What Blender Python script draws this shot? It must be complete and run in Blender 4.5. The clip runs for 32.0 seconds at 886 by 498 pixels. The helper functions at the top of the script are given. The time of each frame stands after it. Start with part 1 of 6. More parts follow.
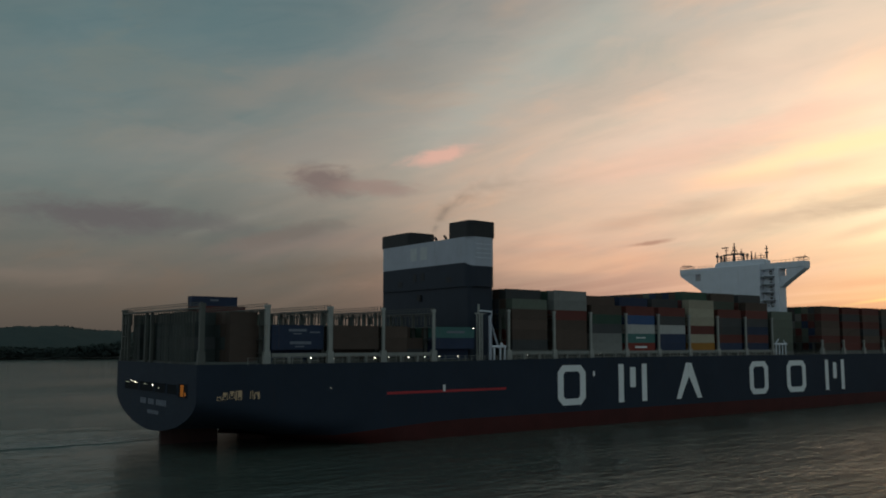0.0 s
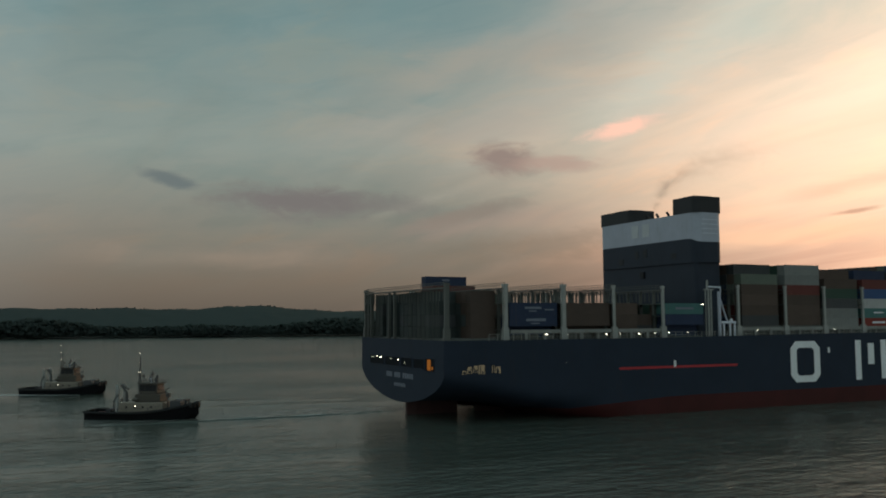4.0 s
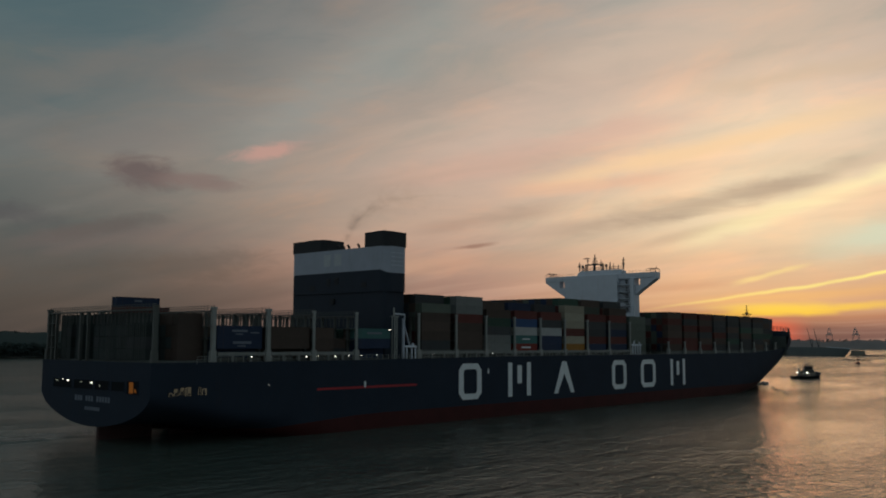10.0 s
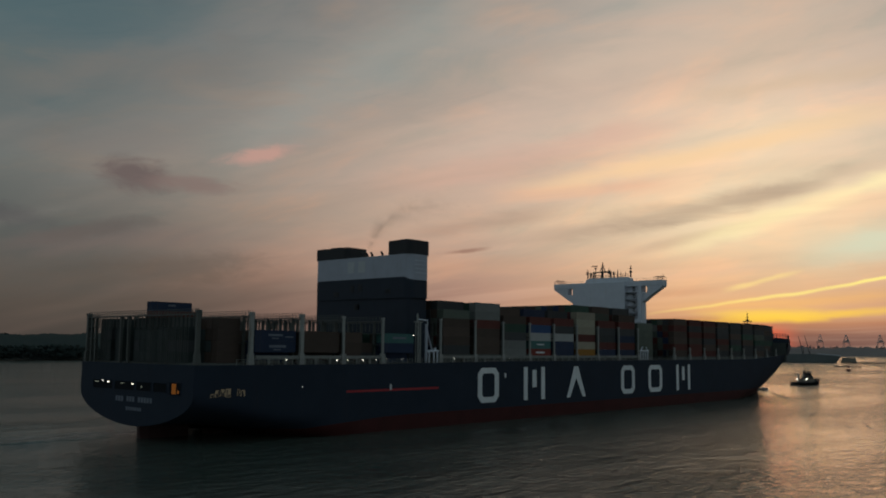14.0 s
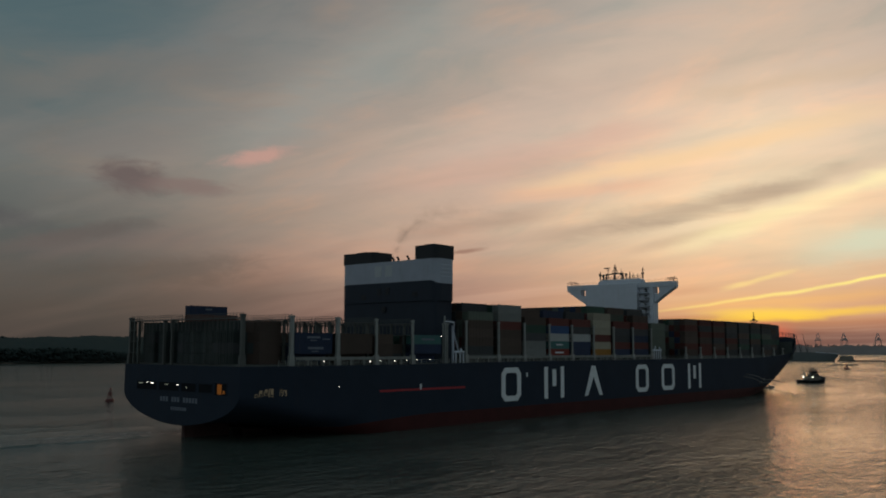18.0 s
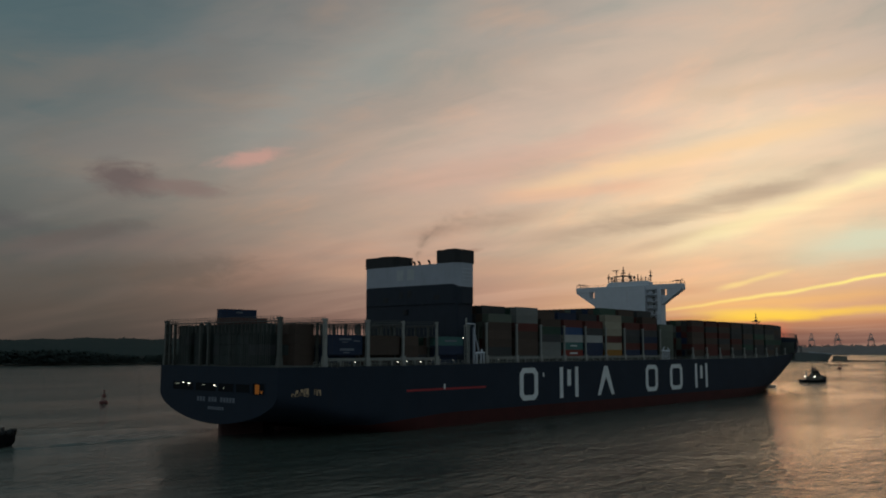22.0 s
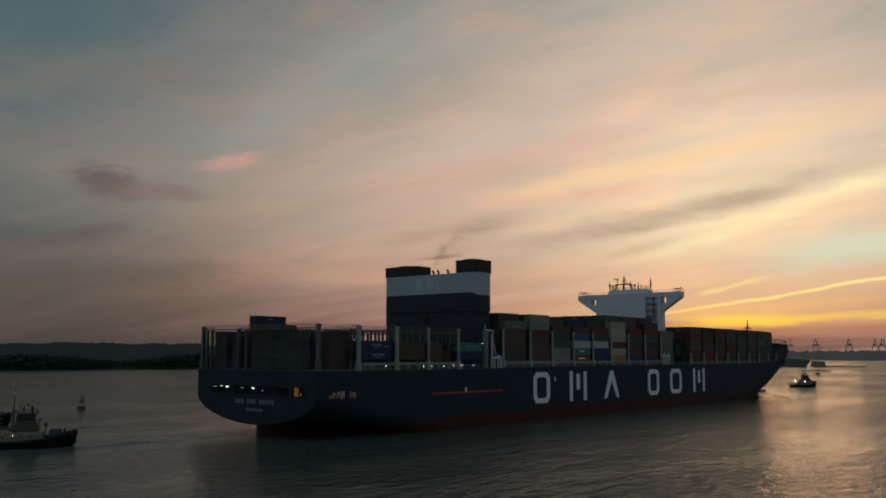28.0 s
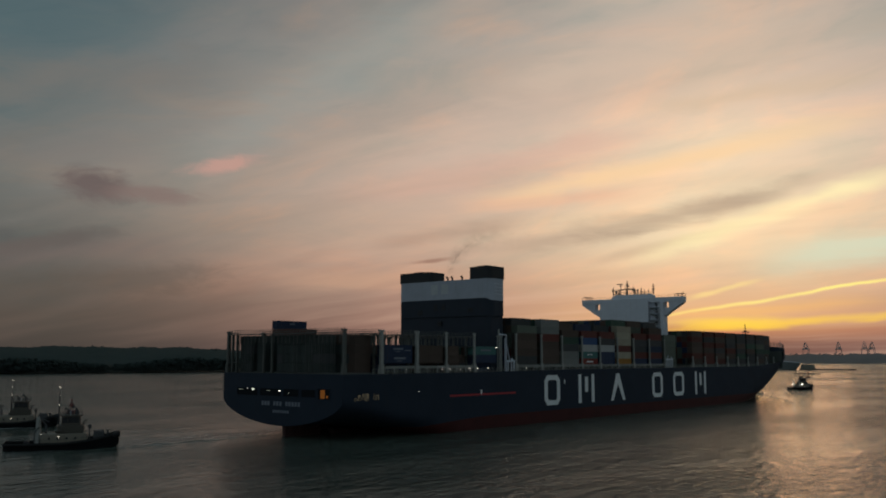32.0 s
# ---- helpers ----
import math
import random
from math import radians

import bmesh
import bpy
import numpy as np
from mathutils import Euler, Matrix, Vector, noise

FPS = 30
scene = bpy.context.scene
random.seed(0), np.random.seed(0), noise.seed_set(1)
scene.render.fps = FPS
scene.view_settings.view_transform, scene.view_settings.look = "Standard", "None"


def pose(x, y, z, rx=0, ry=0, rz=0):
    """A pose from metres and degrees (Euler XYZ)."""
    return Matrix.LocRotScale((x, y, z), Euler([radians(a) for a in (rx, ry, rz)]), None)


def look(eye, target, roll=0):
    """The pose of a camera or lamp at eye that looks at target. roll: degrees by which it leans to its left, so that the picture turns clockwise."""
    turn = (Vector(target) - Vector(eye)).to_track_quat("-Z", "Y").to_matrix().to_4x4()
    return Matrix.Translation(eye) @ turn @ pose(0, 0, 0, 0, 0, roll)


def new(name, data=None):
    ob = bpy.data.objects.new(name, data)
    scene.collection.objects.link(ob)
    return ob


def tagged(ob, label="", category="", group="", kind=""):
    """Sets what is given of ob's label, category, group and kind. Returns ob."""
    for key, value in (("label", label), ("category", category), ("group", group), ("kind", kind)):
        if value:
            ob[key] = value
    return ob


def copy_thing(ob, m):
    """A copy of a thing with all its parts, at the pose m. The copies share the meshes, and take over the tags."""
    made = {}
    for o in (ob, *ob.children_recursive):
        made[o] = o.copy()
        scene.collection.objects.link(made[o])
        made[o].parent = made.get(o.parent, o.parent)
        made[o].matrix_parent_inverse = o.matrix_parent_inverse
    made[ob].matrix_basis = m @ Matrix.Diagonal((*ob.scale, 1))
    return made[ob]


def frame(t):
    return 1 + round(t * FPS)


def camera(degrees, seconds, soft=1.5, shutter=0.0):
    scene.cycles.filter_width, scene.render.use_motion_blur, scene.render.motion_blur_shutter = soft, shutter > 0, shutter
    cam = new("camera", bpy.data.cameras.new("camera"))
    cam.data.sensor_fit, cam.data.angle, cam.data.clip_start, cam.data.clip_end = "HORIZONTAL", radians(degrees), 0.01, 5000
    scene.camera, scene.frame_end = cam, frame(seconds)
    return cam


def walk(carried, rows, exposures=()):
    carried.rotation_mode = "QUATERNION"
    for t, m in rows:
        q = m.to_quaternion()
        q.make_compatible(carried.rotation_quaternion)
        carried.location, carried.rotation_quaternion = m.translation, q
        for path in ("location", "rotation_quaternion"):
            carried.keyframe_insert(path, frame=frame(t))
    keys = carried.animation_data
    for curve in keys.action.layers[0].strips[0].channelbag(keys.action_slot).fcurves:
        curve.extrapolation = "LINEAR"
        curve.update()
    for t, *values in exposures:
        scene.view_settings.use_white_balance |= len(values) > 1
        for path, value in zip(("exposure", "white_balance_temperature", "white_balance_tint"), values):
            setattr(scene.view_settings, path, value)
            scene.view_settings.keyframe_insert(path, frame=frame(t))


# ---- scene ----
cam = camera(53.72, 32.0, soft=1.9)
TURNS = (
    (0.0, -37.09, 6.08, 0.06), (0.5, -35.38, 5.81, -0.25), (1.0, -33.69, 5.56, -0.46), (1.5, -32.01, 5.31, -0.54),
    (2.0, -30.34, 5.08, -0.61), (2.5, -28.60, 4.92, -0.56), (3.0, -26.80, 4.76, -0.48), (3.5, -25.38, 4.64, -0.37),
    (4.0, -25.08, 4.61, -0.28), (4.5, -26.66, 4.74, -0.25), (5.0, -30.11, 4.96, -0.27), (5.5, -34.18, 5.14, -0.23),
    (6.0, -38.79, 5.34, -0.13), (6.5, -43.21, 5.55, 0.01), (7.0, -45.87, 5.71, -0.00), (7.5, -47.22, 5.84, 0.01),
    (8.0, -47.94, 5.95, 0.03), (8.5, -48.33, 6.05, 0.12), (9.0, -48.39, 6.10, 0.14), (9.5, -48.42, 6.13, 0.19),
    (10.0, -48.46, 6.12, 0.27), (10.5, -48.48, 6.09, 0.36), (11.0, -48.55, 6.11, 0.43), (11.5, -48.60, 6.10, 0.47),
    (12.0, -48.67, 6.16, 0.53), (12.5, -48.75, 6.22, 0.55), (13.0, -48.84, 6.31, 0.61), (13.5, -48.92, 6.38, 0.60),
    (14.0, -48.98, 6.42, 0.61), (14.5, -49.02, 6.42, 0.57), (15.0, -49.06, 6.42, 0.54), (15.5, -49.09, 6.44, 0.51),
    (16.0, -49.11, 6.46, 0.48), (16.5, -49.11, 6.47, 0.45), (17.0, -49.09, 6.48, 0.40), (17.5, -49.10, 6.47, 0.28),
    (18.0, -49.10, 6.46, 0.26), (18.5, -49.13, 6.47, 0.22), (19.0, -49.12, 6.48, 0.22), (19.5, -49.13, 6.50, 0.25),
    (20.0, -49.14, 6.52, 0.25), (20.5, -49.19, 6.52, 0.23), (21.0, -49.28, 6.50, 0.18), (21.5, -49.34, 6.48, 0.16),
    (22.0, -49.45, 6.53, 0.11), (22.5, -49.55, 6.63, 0.13), (23.0, -49.60, 6.71, 0.15), (23.5, -49.63, 6.77, 0.20),
    (24.0, -49.71, 6.84, 0.24), (24.5, -49.78, 6.88, 0.25), (25.0, -49.89, 6.89, 0.28), (25.5, -50.04, 6.89, 0.34),
    (26.0, -50.17, 6.89, 0.36), (26.5, -50.26, 6.89, 0.33), (27.0, -50.35, 6.88, 0.28), (27.5, -50.49, 6.87, 0.23),
    (28.0, -50.65, 6.86, 0.19), (28.5, -50.78, 6.87, 0.12), (29.0, -50.84, 6.89, 0.11), (29.5, -50.89, 6.92, 0.13),
    (30.0, -50.94, 6.96, 0.04), (30.5, -50.99, 7.01, 0.05), (31.0, -51.05, 7.04, 0.08), (31.5, -51.12, 7.07, 0.09),
    (32.0, -51.22, 7.09, 0.14),
)
EXPOSURES = ((0.0, 0.52, 6700, 8), (2.0, 0.87, 6850, 6), (4.5, 1.08, 6950, 6), (5.5, 0.78, 6800, 7), (6.5, 0.28, 6600, 8), (8.0, 0.04, 6500, 10), (16.0, 0.04, 6500, 10), (32.0, 0.06, 6500, 10))

H_EYE = 22.07


def glide(rows):
    """Pose rows of the hovering camera: seconds, heading, tilt, lean."""
    return [(t, pose(0, 0, H_EYE, 90 + pitch, -lean, yaw)) for t, yaw, pitch, lean in rows]


walk(cam, glide(TURNS), EXPOSURES)

# ---- sky and light ----
SUN_AZ = radians(69.0)          # clockwise from +y
SUN_EL = radians(1.2)
SUN_H = (math.sin(SUN_AZ), math.cos(SUN_AZ))


def srgb(r, g, b):
    def lin(c):
        c /= 255
        return c / 12.92 if c <= 0.04045 else ((c + 0.055) / 1.055) ** 2.4
    return (lin(r), lin(g), lin(b), 1)


class Graph:
    """Short hand for building node graphs."""

    def __init__(self, tree):
        self.tree = tree
        tree.nodes.clear()

    def node(self, kind, **settings):
        n = self.tree.nodes.new(kind)
        for key, value in settings.items():
            setattr(n, key, value)
        return n

    def put(self, value, socket):
        if isinstance(value, bpy.types.NodeSocket):
            self.tree.links.new(value, socket)
        elif value is not None:
            socket.default_value = value

    def math(self, op, a, b=None, c=None, clamp=False):
        n = self.node("ShaderNodeMath", operation=op, use_clamp=clamp)
        for v, s in zip((a, b, c), n.inputs):
            self.put(v, s)
        return n.outputs[0]

    def vec(self, op, a, b=None):
        n = self.node("ShaderNodeVectorMath", operation=op)
        for v, s in zip((a, b), n.inputs):
            self.put(v, s)
        return n.outputs["Value"] if op in ("DOT_PRODUCT", "LENGTH", "DISTANCE") else n.outputs[0]

    def ramp(self, fac, stops, interpolation="EASE"):
        n = self.node("ShaderNodeValToRGB")
        n.color_ramp.interpolation = interpolation
        while len(n.color_ramp.elements) < len(stops):
            n.color_ramp.elements.new(0.5)
        for e, (p, c) in zip(n.color_ramp.elements, stops):
            e.position = p
            e.color = c if len(c) == 4 else (*c, 1)
        self.put(fac, n.inputs[0])
        return n.outputs[0]

    def mix(self, fac, a, b, blend="MIX"):
        n = self.node("ShaderNodeMix", data_type="RGBA", blend_type=blend)
        self.put(fac, n.inputs[0])
        self.put(a, n.inputs[6])
        self.put(b, n.inputs[7])
        return n.outputs[2]

    def range(self, v, a, b, c=0.0, d=1.0, smooth=True):
        n = self.node("ShaderNodeMapRange", interpolation_type="SMOOTHSTEP" if smooth else "LINEAR")
        for val, s in zip((v, a, b, c, d), n.inputs):
            self.put(val, s)
        return n.outputs[0]

    def noise(self, vector, scale, detail=4, rough=0.5, distortion=0.0):
        n = self.node("ShaderNodeTexNoise")
        self.put(vector, n.inputs["Vector"])
        n.inputs["Scale"].default_value = scale
        n.inputs["Detail"].default_value = detail
        n.inputs["Roughness"].default_value = rough
        n.inputs["Distortion"].default_value = distortion
        return n.outputs[0]

    def mapping(self, vector, loc=(0, 0, 0), rot=(0, 0, 0), scale=(1, 1, 1)):
        n = self.node("ShaderNodeMapping")
        self.put(vector, n.inputs[0])
        n.inputs[1].default_value, n.inputs[2].default_value, n.inputs[3].default_value = loc, rot, scale
        return n.outputs[0]


def build_sky():
    world = bpy.data.worlds.new("dusk_sky")
    scene.world = world
    world.use_nodes = True
    g = Graph(world.node_tree)
    way = g.node("ShaderNodeTexCoord").outputs["Generated"]
    sep = g.node("ShaderNodeSeparateXYZ")
    g.put(way, sep.inputs[0])
    x, y, z = sep.outputs
    el = g.math("MULTIPLY", g.math("ARCSINE", z), 180 / math.pi)          # degrees up
    flat = g.vec("NORMALIZE", g.vec("MULTIPLY", way, (1, 1, 0)))
    off = g.math("MULTIPLY", g.math("ARCCOSINE", g.vec("DOT_PRODUCT", flat, (*SUN_H, 0))), 180 / math.pi)
    up = g.range(el, 0, 40, smooth=False)

    def deg(d):
        return max(d, 0) / 40
    far = g.ramp(up, [(0, srgb(67, 62, 58)), (deg(2.5), srgb(82, 75, 69)), (deg(6), srgb(93, 91, 87)), (deg(11), srgb(98, 106, 105)), (deg(19), srgb(82, 100, 104)), (deg(30), srgb(72, 92, 98)), (1, srgb(70, 92, 102))], "LINEAR")
    mid = g.ramp(up, [(0, srgb(116, 90, 88)), (deg(2.0), srgb(156, 117, 105)), (deg(4.0), srgb(182, 143, 125)), (deg(8), srgb(200, 171, 150)), (deg(13), srgb(208, 182, 164)), (deg(20), srgb(198, 183, 169)), (deg(30), srgb(130, 134, 132)), (1, srgb(88, 106, 114))], "LINEAR")
    near = g.ramp(up, [(0, srgb(96, 77, 74)), (deg(0.9), srgb(116, 87, 80)), (deg(1.7), srgb(180, 124, 94)), (deg(2.6), srgb(216, 162, 120)), (deg(4.5), srgb(226, 188, 148)), (deg(8), srgb(236, 214, 178)), (deg(12), srgb(238, 214, 180)), (deg(16), srgb(226, 200, 174)), (deg(24), srgb(184, 172, 158)), (deg(34), srgb(120, 124, 122)), (1, srgb(88, 106, 114))], "LINEAR")
    back = g.ramp(up, [(0, srgb(96, 102, 106)), (deg(5), srgb(122, 128, 132)), (deg(14), srgb(130, 142, 148)), (1, srgb(104, 122, 130))], "LINEAR")
    lift = g.math("MULTIPLY", g.math("MAXIMUM", g.math("SUBTRACT", el, 6.5), 0), 1.25)
    wide = g.range(el, 12, 2.5, 1.0, 1.42)
    lean = g.math("ADD", g.math("MULTIPLY", off, wide), lift)
    lean2 = g.math("ADD", off, g.math("MULTIPLY", lift, 0.35))
    sky = g.mix(g.math("MULTIPLY", g.range(off, 62, 105), g.range(off, 178, 128, 0.25, 1.0)), far, back)
    sky = g.mix(g.range(lean, 60, 13), sky, mid)
    sky = g.mix(g.range(lean2, 20, 1), sky, near)

    # cloud sheet: long soft streaks that run towards a point on the horizon
    den = g.math("ADD", z, 0.16)
    plane = g.node("ShaderNodeCombineXYZ")
    g.put(g.math("DIVIDE", x, den), plane.inputs[0])
    g.put(g.math("DIVIDE", y, den), plane.inputs[1])
    warp = g.noise(plane.outputs[0], 0.8, 2)
    shift = g.node("ShaderNodeCombineXYZ")
    g.put(g.math("MULTIPLY", warp, 0.45), shift.inputs[0])
    streak = g.mapping(g.mapping(plane.outputs[0], rot=(0, 0, radians(-8))), scale=(1.0, 0.20, 1))
    bent = g.vec("ADD", streak, shift.outputs[0])
    broad = g.noise(bent, 1.1, 4, 0.5)
    fine = g.noise(bent, 3.0, 4, 0.5)
    over = g.range(el, 0.5, 5)
    warm = g.range(off, 60, 10)
    light = g.mix(g.range(off, 26, 4), srgb(206, 166, 146), srgb(246, 216, 160))
    sky = g.mix(g.math("MULTIPLY", g.math("MULTIPLY", g.range(broad, 0.46, 0.70), warm), 0.26), sky, light)
    veil = g.mix(g.range(off, 45, 10), srgb(80, 86, 84), srgb(170, 146, 126))
    sky = g.mix(g.math("MULTIPLY", g.math("MULTIPLY", g.range(broad, 0.52, 0.30), over), 0.36), sky, veil)
    sky = g.mix(g.math("MULTIPLY", g.range(fine, 0.46, 0.72), g.math("MULTIPLY", g.range(off, 40, 12), 0.20)), sky, srgb(236, 198, 170))
    sky = g.mix(g.math("MULTIPLY", g.range(fine, 0.50, 0.28), g.math("MULTIPLY", over, 0.16)), sky, veil)

    # uneven patches: thin grey-blue gaps and warmer, denser cloud
    spot = g.node("ShaderNodeCombineXYZ")
    g.put(g.math("MULTIPLY", g.math("ARCTAN2", x, y), 8.0), spot.inputs[0])
    g.put(g.math("ADD", g.math("MULTIPLY", el, 0.36), g.math("MULTIPLY", g.math("ARCTAN2", x, y), -3.2)), spot.inputs[1])
    patch = g.noise(spot.outputs[0], 0.62, 6, 0.58, 0.5)
    tint = g.ramp(patch, [(0.32, (0.87, 0.95, 0.97)), (0.50, (1.0, 1.0, 1.0)), (0.68, (1.17, 1.03, 0.96))])
    sky = g.mix(g.range(el, 1.5, 5, 0.0, 0.85), sky, g.mix(1.0, sky, tint, "MULTIPLY"))

    mottle = g.noise(g.mapping(spot.outputs[0], scale=(1.0, 1.7, 1)), 1.3, 6, 0.58, 0.8)
    flecks = g.ramp(mottle, [(0.30, (0.93, 0.955, 0.965)), (0.50, (1.0, 1.0, 1.0)), (0.70, (1.06, 1.03, 1.005))])
    sky = g.mix(g.range(el, 1.5, 6, 0.0, 0.8), sky, g.mix(1.0, sky, flecks, "MULTIPLY"))

    # single bands of cloud: ends (heading, height), half width, colour, weight, raggedness
    az = g.math("MULTIPLY", g.math("ARCTAN2", x, y), 180 / math.pi)
    tear = g.node("ShaderNodeCombineXYZ")
    g.put(g.math("MULTIPLY", az, 0.10), tear.inputs[0])
    g.put(g.math("MULTIPLY", el, 0.42), tear.inputs[1])
    rag = g.noise(tear.outputs[0], 1.6, 6, 0.60, 0.7)
    curl = g.noise(g.mapping(tear.outputs[0], scale=(3.2, 1.6, 1)), 1.4, 5, 0.6, 1.2)
    wavy = g.math("ADD", el, g.math("MULTIPLY", g.math("SUBTRACT", g.noise(g.mapping(tear.outputs[0], scale=(2.6, 0.25, 1)), 1.0, 3, 0.5), 0.5), 0.5))
    bands = (
        (33.5, 11.2, 53.0, 24.0, 2.2, (138, 147, 144), 0.45, 1.2), (47.0, 10.0, 68.0, 22.5, 2.6, (206, 180, 162), 0.45, 1.1), (18.0, 14.6, 38.0, 18.4, 1.7, (118, 112, 106), 0.6, 1.2), (51.6, 17.2, 78.0, 20.5, 1.5, (206, 184, 164), 0.5, 1.0), (62.7, 15.8, 80.0, 16.6, 0.8, (206, 180, 150), 0.5, 1.0),
        (42.3, 10.0, 66.2, 14.6, 1.1, (216, 170, 150), 0.65, 0.9), (51.5, 9.8, 64.4, 10.6, 0.55, (232, 178, 146), 0.7, 0.7), (52.5, 10.0, 80.0, 14.8, 0.85, (247, 207, 158), 0.7, 0.9),
        (53.0, 6.8, 75.0, 10.5, 0.85, (172, 148, 128), 0.8, 0.9), (60.0, 6.0, 72.0, 8.6, 0.4, (184, 156, 132), 0.6, 0.8), (46.0, 7.3, 57.2, 8.9, 0.7, (160, 132, 116), 0.5, 1.0), (57.0, 6.8, 76.0, 11.1, 0.62, (160, 140, 122), 0.5, 1.2), (63.0, 6.2, 81.0, 11.4, 0.75, (255, 238, 182), 0.9, 0.8),
        (70.0, 5.6, 87.0, 8.2, 1.6, (206, 215, 188), 0.8, 0.6), (39.0, 4.8, 58.0, 5.4, 0.9, (200, 156, 128), 0.5, 1.0),
        (22.0, 5.7, 31.0, 7.4, 0.8, (84, 84, 84), 0.5, 1.0), (20.0, 6.6, 29.5, 9.4, 0.5, (122, 118, 112), 0.45, 0.8), (14.0, 12.0, 35.0, 12.8, 1.7, (128, 118, 112), 0.45, 1.2),
        (0.0, 4.2, 20.0, 4.0, 0.9, (130, 112, 102), 0.2, 1.0), (21.5, 5.8, 35.0, 7.2, 0.9, (122, 104, 98), 0.5, 1.0), (-30.0, 9.0, 2.0, 6.0, 1.3, (96, 96, 98), 0.4, 1.2),
        (82.0, 9.0, 110.0, 6.0, 1.2, (200, 172, 138), 0.5, 1.0), (80.0, 15.0, 118.0, 11.0, 1.4, (196, 160, 140), 0.5, 1.0),
        (61.5, 2.15, 84.0, 5.45, 0.13, (255, 236, 136), 1.0, 0.6), (66.6, 3.7, 71.4, 4.9, 0.20, (255, 228, 142), 0.9, 1.1), (60.0, 3.3, 67.0, 3.9, 0.3, (200, 150, 116), 0.5, 0.8), (63.5, 1.75, 84.0, 2.75, 0.32, (255, 208, 60), 1.0, 0.8), (63.0, 2.6, 79.0, 3.4, 0.45, (250, 192, 100), 0.45, 0.5),
    )
    for a0, e0, a1, e1, w, colour, weight, rough in bands:
        ln = math.hypot(a1 - a0, e1 - e0)
        ux, uy = (a1 - a0) / ln, (e1 - e0) / ln
        dx, dy = g.math("SUBTRACT", az, a0), g.math("SUBTRACT", wavy, e0)
        along = g.math("DIVIDE", g.math("ADD", g.math("MULTIPLY", dx, ux), g.math("MULTIPLY", dy, uy)), ln)
        across = g.math("DIVIDE", g.math("SUBTRACT", g.math("MULTIPLY", dy, ux), g.math("MULTIPLY", dx, uy)), w)
        d = g.math("ADD", g.math("ABSOLUTE", across), g.math("MULTIPLY", g.math("SUBTRACT", rag, 0.5), 1.8 * rough))
        m = g.math("MULTIPLY", g.math("MULTIPLY", g.range(d, 1.25, 0.0), g.range(fine, 0.30, 0.62, 0.45, 1.0)), g.math("MULTIPLY", g.range(along, -0.05, 0.3), g.range(along, 1.05, 0.7)))
        sky = g.mix(g.math("MULTIPLY", m, weight), sky, srgb(*colour))

    blaze = g.math("SQRT", g.math("ADD", g.math("POWER", g.math("ABSOLUTE", g.math("DIVIDE", g.math("SUBTRACT", az, 69.2), 5.0)), 2.0), g.math("POWER", g.math("ABSOLUTE", g.math("DIVIDE", g.math("SUBTRACT", el, 2.25), 0.44)), 2.0)))
    sky = g.mix(g.math("MULTIPLY", g.range(g.math("ADD", blaze, g.math("MULTIPLY", g.math("SUBTRACT", rag, 0.5), 0.8)), 1.2, 0.1), 0.8), sky, srgb(255, 212, 78))
    # the sun's ember low in the haze
    ember = g.math("MULTIPLY", g.range(off, 2.6, 0), g.math("MULTIPLY", g.range(el, 1.9, 1.0), g.range(el, -0.2, 0.5)))
    sky = g.mix(g.math("MULTIPLY", ember, 0.55), sky, srgb(255, 96, 62))
    # lone clouds: heading, height, half width, half height, lean, colour, weight
    puffs = (
        (29.3, 10.5, 2.3, 1.15, -0.12, (102, 90, 88), 0.92), (32.8, 10.1, 3.4, 0.62, -0.02, (128, 109, 103), 0.75),
        (37.0, 12.2, 2.7, 0.55, 0.20, (202, 152, 138), 0.65), (16.0, 7.6, 6.2, 1.15, -0.03, (82, 79, 81), 0.95), (22.0, 7.5, 3.0, 0.75, -0.04, (86, 85, 85), 0.7),
        (7.4, 8.85, 1.9, 0.5, -0.24, (72, 80, 84), 0.9), (50.4, 6.3, 1.6, 0.17, 0.12, (150, 116, 100), 0.85), (26.5, 6.8, 5.0, 0.6, 0.24, (96, 88, 84), 0.6), (31.0, 4.6, 7.0, 1.1, 0.05, (92, 82, 74), 0.5),
    )
    for a, e, w, h, tilt, colour, weight in puffs:
        dx = g.math("SUBTRACT", az, a)
        dy = g.math("SUBTRACT", g.math("SUBTRACT", el, e), g.math("MULTIPLY", dx, tilt))
        d = g.math("SQRT", g.math("ADD", g.math("POWER", g.math("ABSOLUTE", g.math("DIVIDE", dx, w)), 2.0), g.math("POWER", g.math("ABSOLUTE", g.math("DIVIDE", dy, h)), 2.0)))
        d = g.math("ADD", d, g.math("ADD", g.math("MULTIPLY", g.math("SUBTRACT", rag, 0.5), 1.3), g.math("MULTIPLY", g.math("SUBTRACT", curl, 0.5), 1.0)))
        sky = g.mix(g.math("MULTIPLY", g.range(d, 1.25, 0.25), weight), sky, srgb(*colour))

    nishita = g.node("ShaderNodeTexSky", sky_type="NISHITA", sun_disc=False, sun_elevation=SUN_EL, sun_rotation=SUN_AZ, altitude=20)
    air = g.mix(1.0, sky, g.mix(1.0, nishita.outputs[0], (0.002, 0.002, 0.002, 1), "MULTIPLY"), "ADD")
    # below the horizon: the dull tone of the far water
    air = g.mix(g.range(el, 0.0, -1.5), air, srgb(70, 72, 70))
    lit_sky = g.node("ShaderNodeBackground")
    g.put(air, lit_sky.inputs[0])
    lit_sky.inputs[1].default_value = 1.0
    g.tree.links.new(lit_sky.outputs[0], g.node("ShaderNodeOutputWorld").inputs[0])


